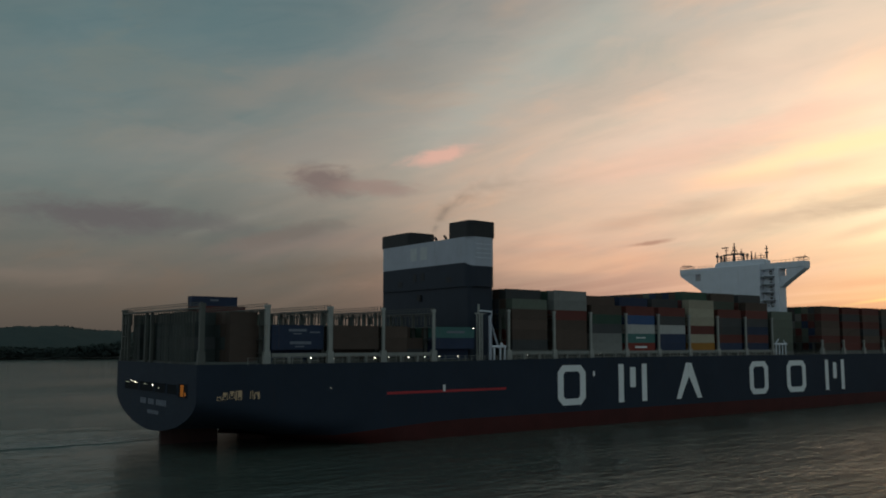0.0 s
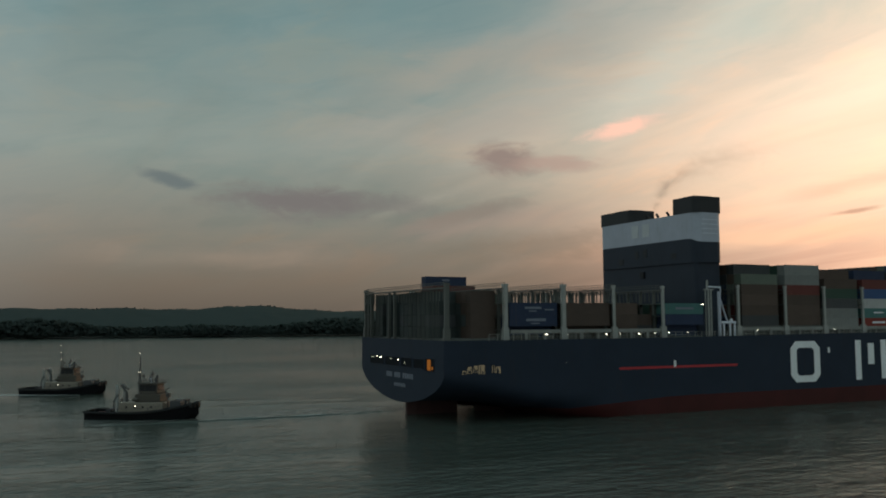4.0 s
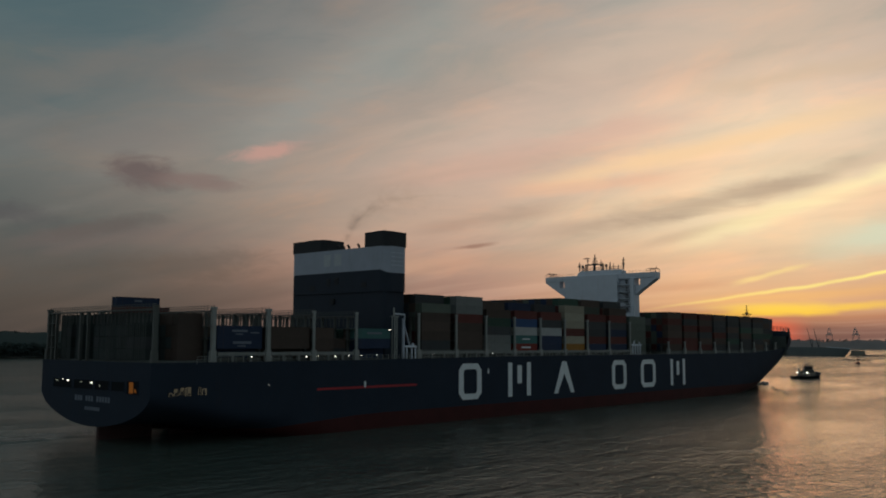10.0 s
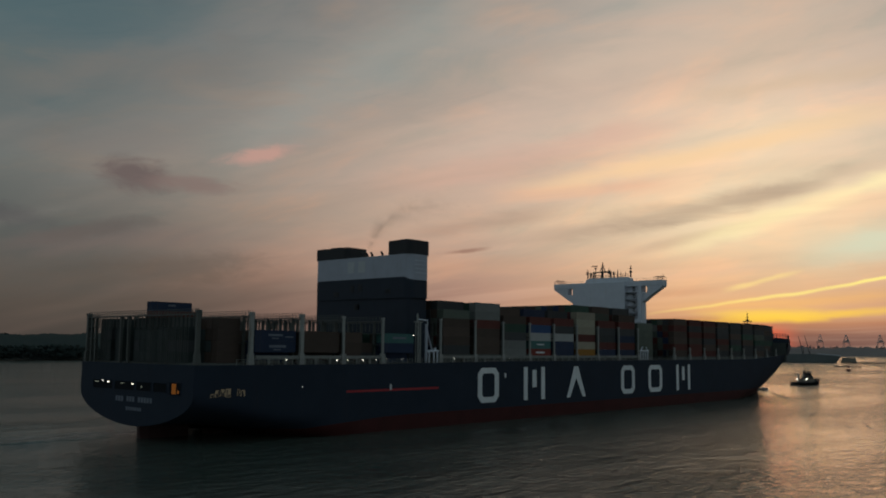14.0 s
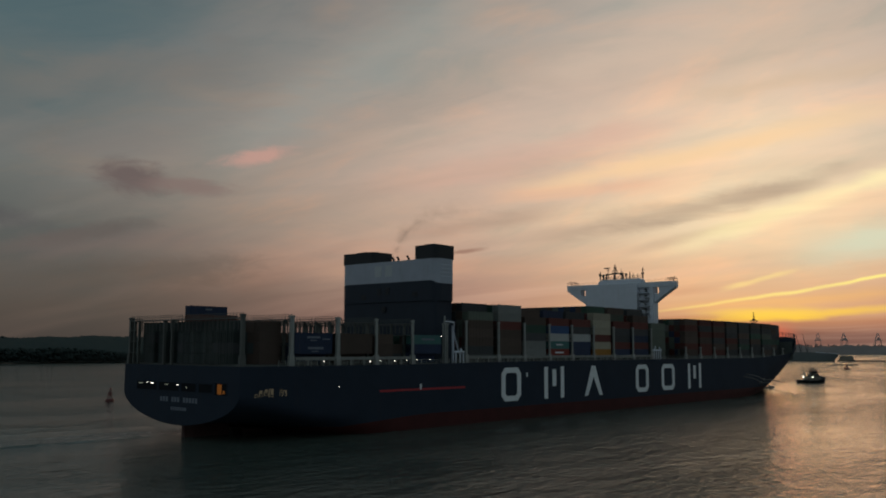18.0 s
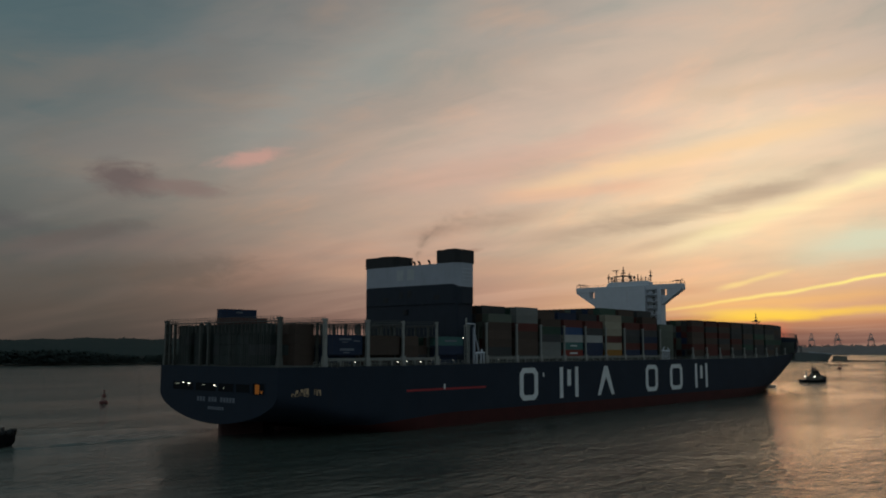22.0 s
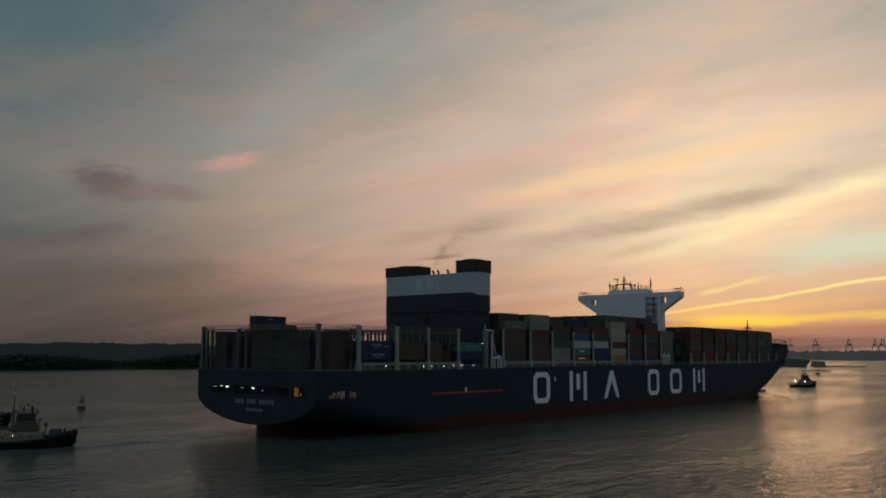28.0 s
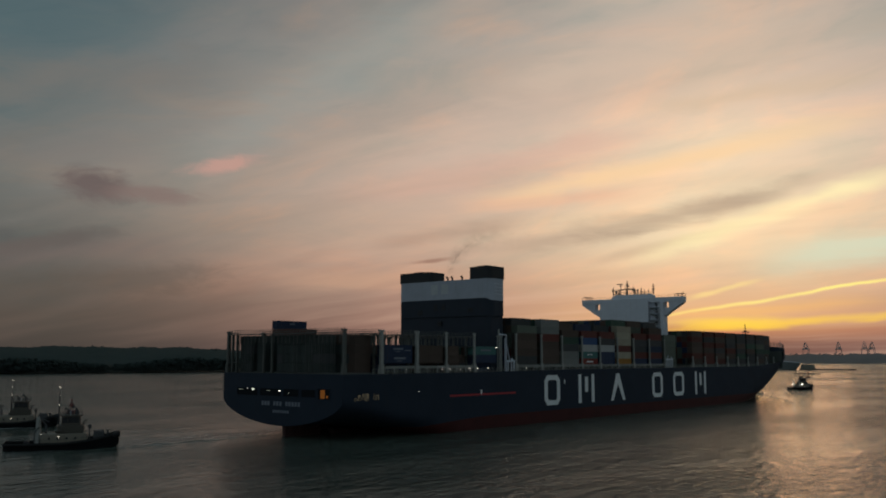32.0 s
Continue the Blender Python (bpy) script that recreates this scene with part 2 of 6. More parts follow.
build_sky()
sun = bpy.data.lights.new("low_sun", "SUN")
sun.energy, sun.angle, sun.color = 0.05, radians(14.0), (1.0, 0.55, 0.28)
sun_ob = new("low_sun", sun)
sun_ob.matrix_world = look((1000 * SUN_H[0], 1000 * SUN_H[1], 1000 * math.tan(SUN_EL)), (0, 0, 0))

# ---- materials ----
MATS = {}


def paint(name, colour, rough=0.5, metal=0.0, vary=0.15, scale=0.6, bump=0.0, stain=None, islands=0.0, per_object=0.0, spec=0.5):
    """A worn paint or plain surface: two scales of variation, stains running down, fine relief."""
    if name in MATS:
        return MATS[name]
    m = MATS[name] = bpy.data.materials.new(name)
    m.use_nodes = True
    g = Graph(m.node_tree)
    tc = g.node("ShaderNodeTexCoord").outputs["Object"]
    a = g.noise(tc, scale, 4, 0.6)
    b = g.noise(tc, scale * 9, 3, 0.6)
    val = g.math("ADD", g.math("MULTIPLY", g.math("SUBTRACT", a, 0.5), vary * 2), g.math("MULTIPLY", g.math("SUBTRACT", b, 0.5), vary))
    val = g.math("ADD", val, 1.0)
    if islands:
        r = g.node("ShaderNodeNewGeometry").outputs["Random Per Island"]
        val = g.math("MULTIPLY", val, g.math("ADD", g.math("MULTIPLY", g.math("SUBTRACT", r, 0.5), islands * 2), 1.0))
    if per_object:
        r = g.node("ShaderNodeObjectInfo").outputs["Random"]
        val = g.math("MULTIPLY", val, g.math("ADD", g.math("MULTIPLY", g.math("SUBTRACT", r, 0.5), per_object * 2), 1.0))
    col = g.node("ShaderNodeVectorMath", operation="SCALE")
    col.inputs[0].default_value = colour
    g.put(val, col.inputs["Scale"])
    out = col.outputs[0]
    if stain:
        run = g.noise(g.mapping(tc, scale=(0.9, 0.9, 0.07)), 1.2, 5, 0.65)
        out = g.mix(g.math("MULTIPLY", g.range(run, 0.55, 0.75), 0.45), out, (*stain, 1))
    bsdf = g.node("ShaderNodeBsdfPrincipled")
    g.put(out, bsdf.inputs["Base Color"])
    g.put(g.math("ADD", g.math("MULTIPLY", b, 0.2), rough - 0.1, clamp=True), bsdf.inputs["Roughness"])
    bsdf.inputs["Metallic"].default_value = metal
    bsdf.inputs["Specular IOR Level"].default_value = spec
    if bump:
        bn = g.node("ShaderNodeBump")
        bn.inputs["Strength"].default_value = 0.4
        bn.inputs["Distance"].default_value = bump
        g.put(b, bn.inputs["Height"])
        g.tree.links.new(bn.outputs[0], bsdf.inputs["Normal"])
    g.tree.links.new(bsdf.outputs[0], g.node("ShaderNodeOutputMaterial").inputs[0])
    return m


def glowing(name, colour, strength):
    if name in MATS:
        return MATS[name]
    m = MATS[name] = bpy.data.materials.new(name)
    m.use_nodes = True
    g = Graph(m.node_tree)
    e = g.node("ShaderNodeEmission")
    e.inputs[0].default_value = (*colour, 1)
    e.inputs[1].default_value = strength
    g.tree.links.new(e.outputs[0], g.node("ShaderNodeOutputMaterial").inputs[0])
    return m


def foliage(name, colour):
    """Leaves that let part of the light through."""
    m = MATS[name] = bpy.data.materials.new(name)
    m.use_nodes = True
    g = Graph(m.node_tree)
    pos = g.node("ShaderNodeNewGeometry").outputs["Position"]
    tone = g.math("ADD", g.math("MULTIPLY", g.noise(pos, 0.03, 4, 0.6), 0.5), 0.75)
    col = g.node("ShaderNodeVectorMath", operation="SCALE")
    col.inputs[0].default_value = colour
    g.put(tone, col.inputs["Scale"])
    face, back = g.node("ShaderNodeBsdfDiffuse"), g.node("ShaderNodeBsdfTranslucent")
    g.put(col.outputs[0], face.inputs[0])
    g.put(col.outputs[0], back.inputs[0])
    mx = g.node("ShaderNodeMixShader")
    mx.inputs[0].default_value = 0.45
    g.tree.links.new(face.outputs[0], mx.inputs[1])
    g.tree.links.new(back.outputs[0], mx.inputs[2])
    g.tree.links.new(mx.outputs[0], g.node("ShaderNodeOutputMaterial").inputs[0])
    return m


def water_material():
    m = bpy.data.materials.new("river_water")
    m.use_nodes = True
    g = Graph(m.node_tree)
    pos = g.node("ShaderNodeNewGeometry").outputs["Position"]
    swell = g.noise(g.mapping(pos, rot=(0, 0, radians(25)), scale=(0.04, 0.09, 1)), 1.0, 3, 0.55)
    wave = g.noise(g.mapping(pos, rot=(0, 0, radians(-30)), scale=(0.12, 0.30, 1)), 1.0, 3, 0.5, 0.4)
    chop = g.noise(g.mapping(pos, rot=(0, 0, radians(-40)), scale=(0.32, 0.66, 1)), 1.0, 4, 0.55, 0.8)
    ripple = g.noise(g.mapping(pos, rot=(0, 0, radians(-15)), scale=(1.4, 2.8, 1)), 1.0, 2, 0.5, 0.5)
    calm = g.range(g.noise(g.mapping(pos, rot=(0, 0, radians(10)), scale=(0.006, 0.016, 1)), 1.0, 4, 0.6), 0.36, 0.64, 0.35, 1.1)
    rough = g.math("ADD", g.math("MULTIPLY", wave, 1.20), g.math("ADD", g.math("MULTIPLY", chop, 0.95), g.math("MULTIPLY", ripple, 0.09)))
    place = g.node("ShaderNodeSeparateXYZ")
    g.put(pos, place.inputs[0])
    open_side = g.range(g.math("SUBTRACT", place.outputs[0], g.math("MULTIPLY", place.outputs[1], 0.6)), -10, 110, 0.42, 1.05)
    height = g.math("ADD", g.math("MULTIPLY", swell, 0.5), g.math("MULTIPLY", open_side, g.math("MULTIPLY", calm, rough)))
    bn = g.node("ShaderNodeBump")
    bn.inputs["Strength"].default_value = 1.0
    bn.inputs["Distance"].default_value = 1.0
    g.put(height, bn.inputs["Height"])
    silt = g.noise(pos, 0.01, 3)
    body = g.node("ShaderNodeBsdfDiffuse")
    g.put(g.mix(silt, (0.056, 0.071, 0.060, 1), (0.070, 0.087, 0.073, 1)), body.inputs[0])
    shine = g.node("ShaderNodeBsdfGlossy")
    shine.inputs[0].default_value = (1, 1, 1, 1)
    shine.inputs["Roughness"].default_value = 0.07
    g.tree.links.new(bn.outputs[0], shine.inputs["Normal"])
    # a ruffled surface never mirrors fully at a low angle
    mirror = g.node("ShaderNodeFresnel")
    mirror.inputs[0].default_value = 1.33
    g.tree.links.new(bn.outputs[0], mirror.inputs["Normal"])
    share = g.math("DIVIDE", mirror.outputs[0], g.math("ADD", g.math("MULTIPLY", mirror.outputs[0], 0.35), 1.0))
    mx = g.node("ShaderNodeMixShader")
    g.put(share, mx.inputs[0])
    g.tree.links.new(body.outputs[0], mx.inputs[1])
    g.tree.links.new(shine.outputs[0], mx.inputs[2])
    g.tree.links.new(mx.outputs[0], g.node("ShaderNodeOutputMaterial").inputs[0])
    return m


WATER = water_material()
NAVY = paint("navy_hull_paint", (0.0205, 0.0300, 0.0470), 0.72, vary=0.22, scale=0.12, bump=0.02, spec=0.2, stain=(0.035, 0.030, 0.030))
NAVY_F = paint("navy_funnel_paint", (0.024, 0.032, 0.047), 0.6, vary=0.2, scale=0.2, spec=0.25, stain=(0.02, 0.02, 0.022))
RED = paint("red_boot_topping", (0.058, 0.012, 0.011), 0.7, spec=0.25, vary=0.4, scale=0.15, bump=0.02, stain=(0.05, 0.02, 0.016))
RUDDER = paint("dark_antifouling", (0.045, 0.014, 0.012), 0.7, vary=0.4, scale=0.3)
STRIPE = paint("red_stripe_paint", (0.42, 0.022, 0.03), 0.45, vary=0.2, scale=0.5)
WHITE = paint("white_ship_paint", (0.62, 0.65, 0.71), 0.45, vary=0.10, scale=0.3, stain=(0.44, 0.40, 0.37))
# BAND is WHITE darkened in colour for the weaker light from astern
BAND = paint("dimmed_white_band", (0.43, 0.45, 0.51), 0.6, vary=0.14, scale=0.3, spec=0.2, stain=(0.30, 0.29, 0.29))
LETTER = paint("white_hull_marking", (0.78, 0.80, 0.80), 0.5, vary=0.10, scale=0.4, stain=(0.5, 0.48, 0.45))
SMOKE_BLACK = paint("black_funnel_top", (0.016, 0.016, 0.018), 0.65, vary=0.3, scale=0.5)
DECK = paint("green_grey_deck", (0.10, 0.11, 0.10), 0.75, vary=0.3, scale=0.3, bump=0.01)
STEEL = paint("pale_lashing_steel", (0.29, 0.295, 0.275), 0.55, vary=0.2, scale=0.5, stain=(0.24, 0.15, 0.09))
FRAME_STEEL = paint("dull_frame_steel", (0.085, 0.09, 0.08), 0.6, vary=0.25, scale=0.5, stain=(0.10, 0.06, 0.04))
DARKSTEEL = paint("dark_fitting_steel", (0.05, 0.052, 0.055), 0.6, vary=0.3, scale=1.0)
GLASS = paint("dark_window_glass", (0.012, 0.015, 0.018), 0.12, vary=0.1)
CREAM = paint("cream_deckhouse_paint", (0.21, 0.185, 0.145), 0.55, vary=0.2, scale=0.7, stain=(0.12, 0.08, 0.05))
TUG_GREY = paint("grey_brown_tug_paint", (0.065, 0.056, 0.043), 0.6, vary=0.25, scale=0.7)
NAME_PAINT = paint("dulled_name_paint", (0.15, 0.17, 0.21), 0.6, vary=0.2, scale=0.5)
# distance haze is painted in: far paler than real foliage
FAR_TREES = paint("haze_toned_far_trees", (0.25, 0.215, 0.20), 0.95, vary=0.2, scale=0.01, spec=0.05)
RUBBER = paint("black_rubber", (0.014, 0.014, 0.014), 0.8, vary=0.3, scale=2)
BUOY_RED = paint("faded_red_buoy", (0.13, 0.028, 0.026), 0.55, vary=0.3, scale=2)
FEATHER = paint("dark_gull_feather", (0.06, 0.055, 0.05), 0.8, vary=0.3, scale=6)
GRASS = paint("bank_mud_and_grass", (0.026, 0.030, 0.024), 0.95, vary=0.3, scale=0.02, bump=0.3, spec=0.05)
LEAF = paint("dark_tree_foliage", (0.033, 0.042, 0.038), 0.95, vary=0.2, scale=0.05, spec=0.02)
# HILL is paler and bluer than LEAF: the ridge's haze put into its colour
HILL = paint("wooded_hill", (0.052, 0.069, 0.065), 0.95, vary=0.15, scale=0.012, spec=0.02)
# near-black paint that gives flat panels the shade of open recesses
RECESS = paint("recess_shade_paint", (0.011, 0.013, 0.016), 0.8, vary=0.3, scale=1.0, spec=0.1)
ROPE = paint("rope_grey", (0.25, 0.24, 0.22), 0.9)
LAMP = glowing("deck_lamp_glow", (1.0, 0.93, 0.78), 3.2)
LAMP_DIM = glowing("masthead_lamp_glow", (1.0, 0.9, 0.72), 2.2)
LAMP_SOFT = glowing("mooring_deck_glow", (0.85, 0.95, 0.75), 0.22)
# orange and yellow panels glow in place of lamplight inside the openings
LAMP_ORANGE = glowing("sodium_lamp_glow", (1.0, 0.36, 0.08), 0.10)
LAMP_YELLOW = glowing("side_port_glow", (0.9, 0.80, 0.55), 0.05)

# container colours muted and slightly lifted, carrying the veil of haze in the paint
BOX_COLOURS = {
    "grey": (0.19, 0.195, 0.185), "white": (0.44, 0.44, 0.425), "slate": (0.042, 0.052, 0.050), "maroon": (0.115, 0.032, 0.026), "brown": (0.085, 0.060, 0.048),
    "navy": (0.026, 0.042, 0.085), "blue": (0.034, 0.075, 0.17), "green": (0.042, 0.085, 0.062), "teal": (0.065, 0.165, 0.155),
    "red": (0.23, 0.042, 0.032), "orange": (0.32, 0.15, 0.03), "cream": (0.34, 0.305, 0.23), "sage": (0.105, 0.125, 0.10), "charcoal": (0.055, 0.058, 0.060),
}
BOX_WORDS = {"slate": "dark slate green", "grey": "light grey", "sage": "pale sage green", "charcoal": "dark charcoal grey", "maroon": "dark maroon", "navy": "dark navy blue", "brown": "rusty brown", "teal": "faded teal"}


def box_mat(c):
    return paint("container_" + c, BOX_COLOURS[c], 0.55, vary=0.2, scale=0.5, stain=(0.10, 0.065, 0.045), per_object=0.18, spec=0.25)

# ---- mesh helpers ----


def part(name, bm, material, parent=None, label=""):
    me = bpy.data.meshes.new(name)
    bm.to_mesh(me)
    bm.free()
    for mt in (material if isinstance(material, (list, tuple)) else (material,)):
        me.materials.append(mt)
    ob = new(name, me)
    ob.parent = parent
    if label:
        tagged(ob, label)
    return ob


def shared(name, me, parent, loc, label="", rot=0.0):
    ob = new(name, me)
    ob.parent = parent
    ob.location = loc
    ob.rotation_euler = (0, 0, rot)
    if label:
        tagged(ob, label)
    return ob


def block(bm, x0, x1, y0, y1, z0, z1, taper=0.0):
    """An upright box; taper shrinks its top in x and y."""
    vs = [bm.verts.new((x, y, z0)) for x, y in ((x0, y0), (x1, y0), (x1, y1), (x0, y1))]
    vs += [bm.verts.new((x, y, z1)) for x, y in ((x0 + taper, y0 + taper), (x1 - taper, y0 + taper), (x1 - taper, y1 - taper), (x0 + taper, y1 - taper))]
    for f in ((3, 2, 1, 0), (4, 5, 6, 7), (0, 1, 5, 4), (1, 2, 6, 5), (2, 3, 7, 6), (3, 0, 4, 7)):
        bm.faces.new([vs[i] for i in f])
    return bm


def bevelled(bm, width, segments=2):
    bmesh.ops.bevel(bm, geom=list(bm.edges), offset=width, segments=segments, affect="EDGES", profile=0.5)
    return bm


def rod(bm, a, b, r, sides=8, r2=None):
    """A round bar from a to b."""
    a, b = Vector(a), Vector(b)
    d = (b - a).normalized()
    u = d.orthogonal().normalized()
    w = d.cross(u)
    r2 = r if r2 is None else r2
    rings = []
    for p, rr in ((a, r), (b, r2)):
        rings.append([bm.verts.new(p + rr * (math.cos(2 * math.pi * k / sides) * u + math.sin(2 * math.pi * k / sides) * w)) for k in range(sides)])
    for k in range(sides):
        bm.faces.new((rings[0][k], rings[0][(k + 1) % sides], rings[1][(k + 1) % sides], rings[1][k]))
    bm.faces.new(rings[0][::-1])
    bm.faces.new(rings[1])
    return bm


def plate(bm, outline, axis, at, thick):
    """A flat plate: outline of (u, v) pairs in the two other axes, extruded along axis."""
    def place(u, v, w):
        return (w, u, v) if axis == "x" else ((u, w, v) if axis == "y" else (u, v, w))
    a = [bm.verts.new(place(u, v, at)) for u, v in outline]
    b = [bm.verts.new(place(u, v, at + thick)) for u, v in outline]
    bm.faces.new(a[::-1])
    bm.faces.new(b)
    n = len(a)
    for i in range(n):
        bm.faces.new((a[i], a[(i + 1) % n], b[(i + 1) % n], b[i]))
    bmesh.ops.recalc_face_normals(bm, faces=bm.faces)
    return bm


def loft(bm, rings, closed_ends=True, wrap=True):
    vs = [[bm.verts.new(p) for p in ring] for ring in rings]
    n = len(vs[0])
    for a, b in zip(vs, vs[1:]):
        for k in range(n if wrap else n - 1):
            bm.faces.new((a[k], a[(k + 1) % n], b[(k + 1) % n], b[k]))
    if closed_ends:
        bm.faces.new(vs[0][::-1])
        bm.faces.new(vs[-1])
    return bm


B = bmesh.new

# ---- the water and the banks ----


def build_water():
    bm = B()
    bmesh.ops.create_circle(bm, cap_ends=True, cap_tris=True, segments=96, radius=14000)
    tagged(part("water", bm, WATER), "calm grey-green river water with small ripples", "water", kind="structure")


build_water()


def strip(name, pts, width, heights, material, label, lumps=0.0, steps=6, seed=3, smooth=False):
    """A long bank: a line of ground points, a width going away from the eye, and a crest height along it."""
    bm = B()
    rnd = random.Random(seed)
    rows = []
    n = len(pts)
    for i, (px, py) in enumerate(pts):
        away = Vector((px, py, 0)).normalized()
        row = []
        for k in range(steps + 1):
            s = k / steps
            hh = heights[i] * math.sin(min(1.0, s * 1.5) * math.pi / 2) + (rnd.uniform(-lumps, lumps) if 0 < k else 0)
            q = Vector((px, py, 0)) + away * width * s
            row.append(bm.verts.new((q.x, q.y, -0.6 if k == 0 else hh)))
        rows.append(row)
    for a, b in zip(rows, rows[1:]):
        for k in range(steps):
            bm.faces.new((a[k], b[k], b[k + 1], a[k + 1]))
    bmesh.ops.recalc_face_normals(bm, faces=bm.faces)
    for f in bm.faces:
        f.smooth = smooth
    return tagged(part(name, bm, material), label, "bank", kind="structure")


def clump(verts, faces, c, r, rnd):
    """One ragged leaf clump: a crumpled octahedron-like lump."""
    base = len(verts)
    dirs = ((1, 0, 0), (-1, 0, 0), (0, 1, 0), (0, -1, 0), (0, 0, 1), (0, 0, -0.7), (0.7, 0.7, 0.3), (-0.7, 0.7, 0.3), (0.7, -0.7, 0.3), (-0.7, -0.7, 0.3))
    for d in dirs:
        k = r * rnd.uniform(0.65, 1.25)
        verts.append((c[0] + d[0] * k, c[1] + d[1] * k, c[2] + d[2] * k))
    for f in ((6, 4, 0), (2, 4, 6), (7, 4, 2), (1, 4, 7), (9, 4, 1), (3, 4, 9), (8, 4, 3), (0, 4, 8), (0, 5, 6), (6, 5, 2), (2, 5, 7), (7, 5, 1), (1, 5, 9), (9, 5, 3), (3, 5, 8), (8, 5, 0)):
        faces.append(tuple(base + i for i in f))


def woods(name, spots, label, material, clumps=9, seed=5, size=(0.19, 0.32)):
    """Far woods: trunks and crowns of many small clumps, one mesh."""
    rnd = random.Random(seed)
    verts, faces = [], []
    for x, y, z, h in spots:
        w = h * rnd.uniform(0.5, 0.8)
        b = len(verts)
        for dz, r in ((-0.5, 0.03 * h), (h * 0.5, 0.015 * h)):
            for k in range(4):
                verts.append((x + r * math.cos(k * 1.57), y + r * math.sin(k * 1.57), z + dz))
        for k in range(4):
            faces.append((b + k, b + (k + 1) % 4, b + 4 + (k + 1) % 4, b + 4 + k))
        for _ in range(clumps):
            u = rnd.uniform(0.0, 1.0)
            spread = w * math.sqrt(max(0.05, 1 - (2 * u - 0.9) ** 2))
            a = rnd.uniform(0, 6.283)
            q = rnd.uniform(0, 1) ** 0.5 * spread
            clump(verts, faces, (x + q * math.cos(a), y + q * math.sin(a), z + h * (0.06 + 0.82 * u)), h * rnd.uniform(*size), rnd)
    me = bpy.data.meshes.new(name)
    me.from_pydata(verts, [], faces)
    me.polygons.foreach_set("use_smooth", [True] * len(me.polygons))
    me.materials.append(material)
    return tagged(new(name, me), label, "woods", kind="stuff")


def line(a, b, n):
    return [(a[0] + (b[0] - a[0]) * i / (n - 1), a[1] + (b[1] - a[1]) * i / (n - 1)) for i in range(n)]


def arc(r, a0, a1, n):
    return [(r * math.sin(radians(a0 + (a1 - a0) * i / (n - 1))), r * math.cos(radians(a0 + (a1 - a0) * i / (n - 1)))) for i in range(n)]


def build_banks():
    rnd = random.Random(11)
    near = line((-1500, 1420), (1150, 1020), 60)
    strip("bank_far_side", near, 700, [5 + 1.5 * math.sin(i * 0.7) for i in range(60)], LEAF, "low dark river bank below the woods", 0.5)
    # belt of trees along the bank
    spots = []
    for i in range(3000):
        s = rnd.random()
        x, y = -1500 + 2650 * s, 1420 - 400 * s
        away = Vector((x, y)).normalized() * rnd.uniform(4, 78)
        spots.append((x + away.x, y + away.y, 2.6, rnd.uniform(12.0, 18.0) * (1 + 0.25 * math.sin(s * 37) + 0.15 * math.sin(s * 91))))
    woods("tree_belt", spots, "dark belt of trees along the far river bank", foliage("shaded_belt_foliage", (0.076, 0.098, 0.090)), 16, 6, (0.11, 0.19))
    # wooded ridge behind
    ridge_line = line((-2300, 2150), (1900, 1560), 480)
    crest = []
    for i, (px, py) in enumerate(ridge_line):
        head = math.degrees(math.atan2(px, py))
        crest.append(45.5 + 9 * max(0.0, min(1.0, (9 - head) / 8)) + 13 * math.exp(-((head - 13) / 4.0) ** 2) + 2.5 * math.sin(i * 0.071) + 1.6 * math.sin(i * 0.223 + 2) + 1.2 * math.sin(i * 0.61))
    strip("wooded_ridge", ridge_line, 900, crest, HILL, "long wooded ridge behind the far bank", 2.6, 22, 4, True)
    spots = []
    for i in range(2500):
        k = rnd.random() * 478
        j = int(k)
        x = ridge_line[j][0] + (ridge_line[j + 1][0] - ridge_line[j][0]) * (k - j)
        y = ridge_line[j][1] + (ridge_line[j + 1][1] - ridge_line[j][1]) * (k - j)
        s = rnd.uniform(0.5, 0.75)
        away = Vector((x, y)).normalized() * 900 * s
        z = crest[j] * math.sin(min(1, s * 1.5) * math.pi / 2)
        spots.append((x + away.x, y + away.y, z - 9.5, rnd.uniform(8, 12)))
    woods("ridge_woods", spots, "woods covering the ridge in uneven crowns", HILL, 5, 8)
    # port side bank in the sun's direction
    port = arc(4480, 44, 128, 520)
    heights = [41 + 3 * math.sin(i * 0.10) + 2.5 * math.sin(i * 0.31 + 1) + 2 * math.sin(i * 0.83) for i in range(520)]
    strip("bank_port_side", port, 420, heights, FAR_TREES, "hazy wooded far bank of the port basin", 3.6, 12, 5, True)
    spots = []
    for i in range(900):
        a = radians(rnd.uniform(45, 127))
        r = rnd.uniform(4760, 4860)
        spots.append((r * math.sin(a), r * math.cos(a), 34, rnd.uniform(9, 16)))
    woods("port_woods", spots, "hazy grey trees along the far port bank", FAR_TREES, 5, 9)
    # low banks that close the river behind
    strip("bank_behind", arc(1900, 130, 318, 70), 500, [16 + 4 * math.sin(i) for i in range(70)], GRASS, "low plain river bank behind", 1.5, 4)


build_banks()

# ---- the container ship (its own frame: x forward from the transom, y to port, z up from the water) ----
SHIP_START, SHIP_SPEED, SHIP_Y = 61.67, 3.11, 191.7
ship = new("container_ship")
tagged(ship, "large navy container ship, part loaded, with twin funnels", "container ship")
HALF = 26.8
STEM_LOW = 382.0


def deck_z(x):
    """Height of the hull's upper edge."""
    if x < 300:
        return 17.6 + 0.4 * min(1, max(0, (x - 60) / 60))
    if x < 356:
        return 18.0 + 2.4 * ((x - 300) / 56) ** 1.5
    if x < 366:
        s = (x - 356) / 10
        return 20.4 + 7.0 * s * s * (3 - 2 * s)
    return 27.4 + 2.4 * (x - 366) / 34


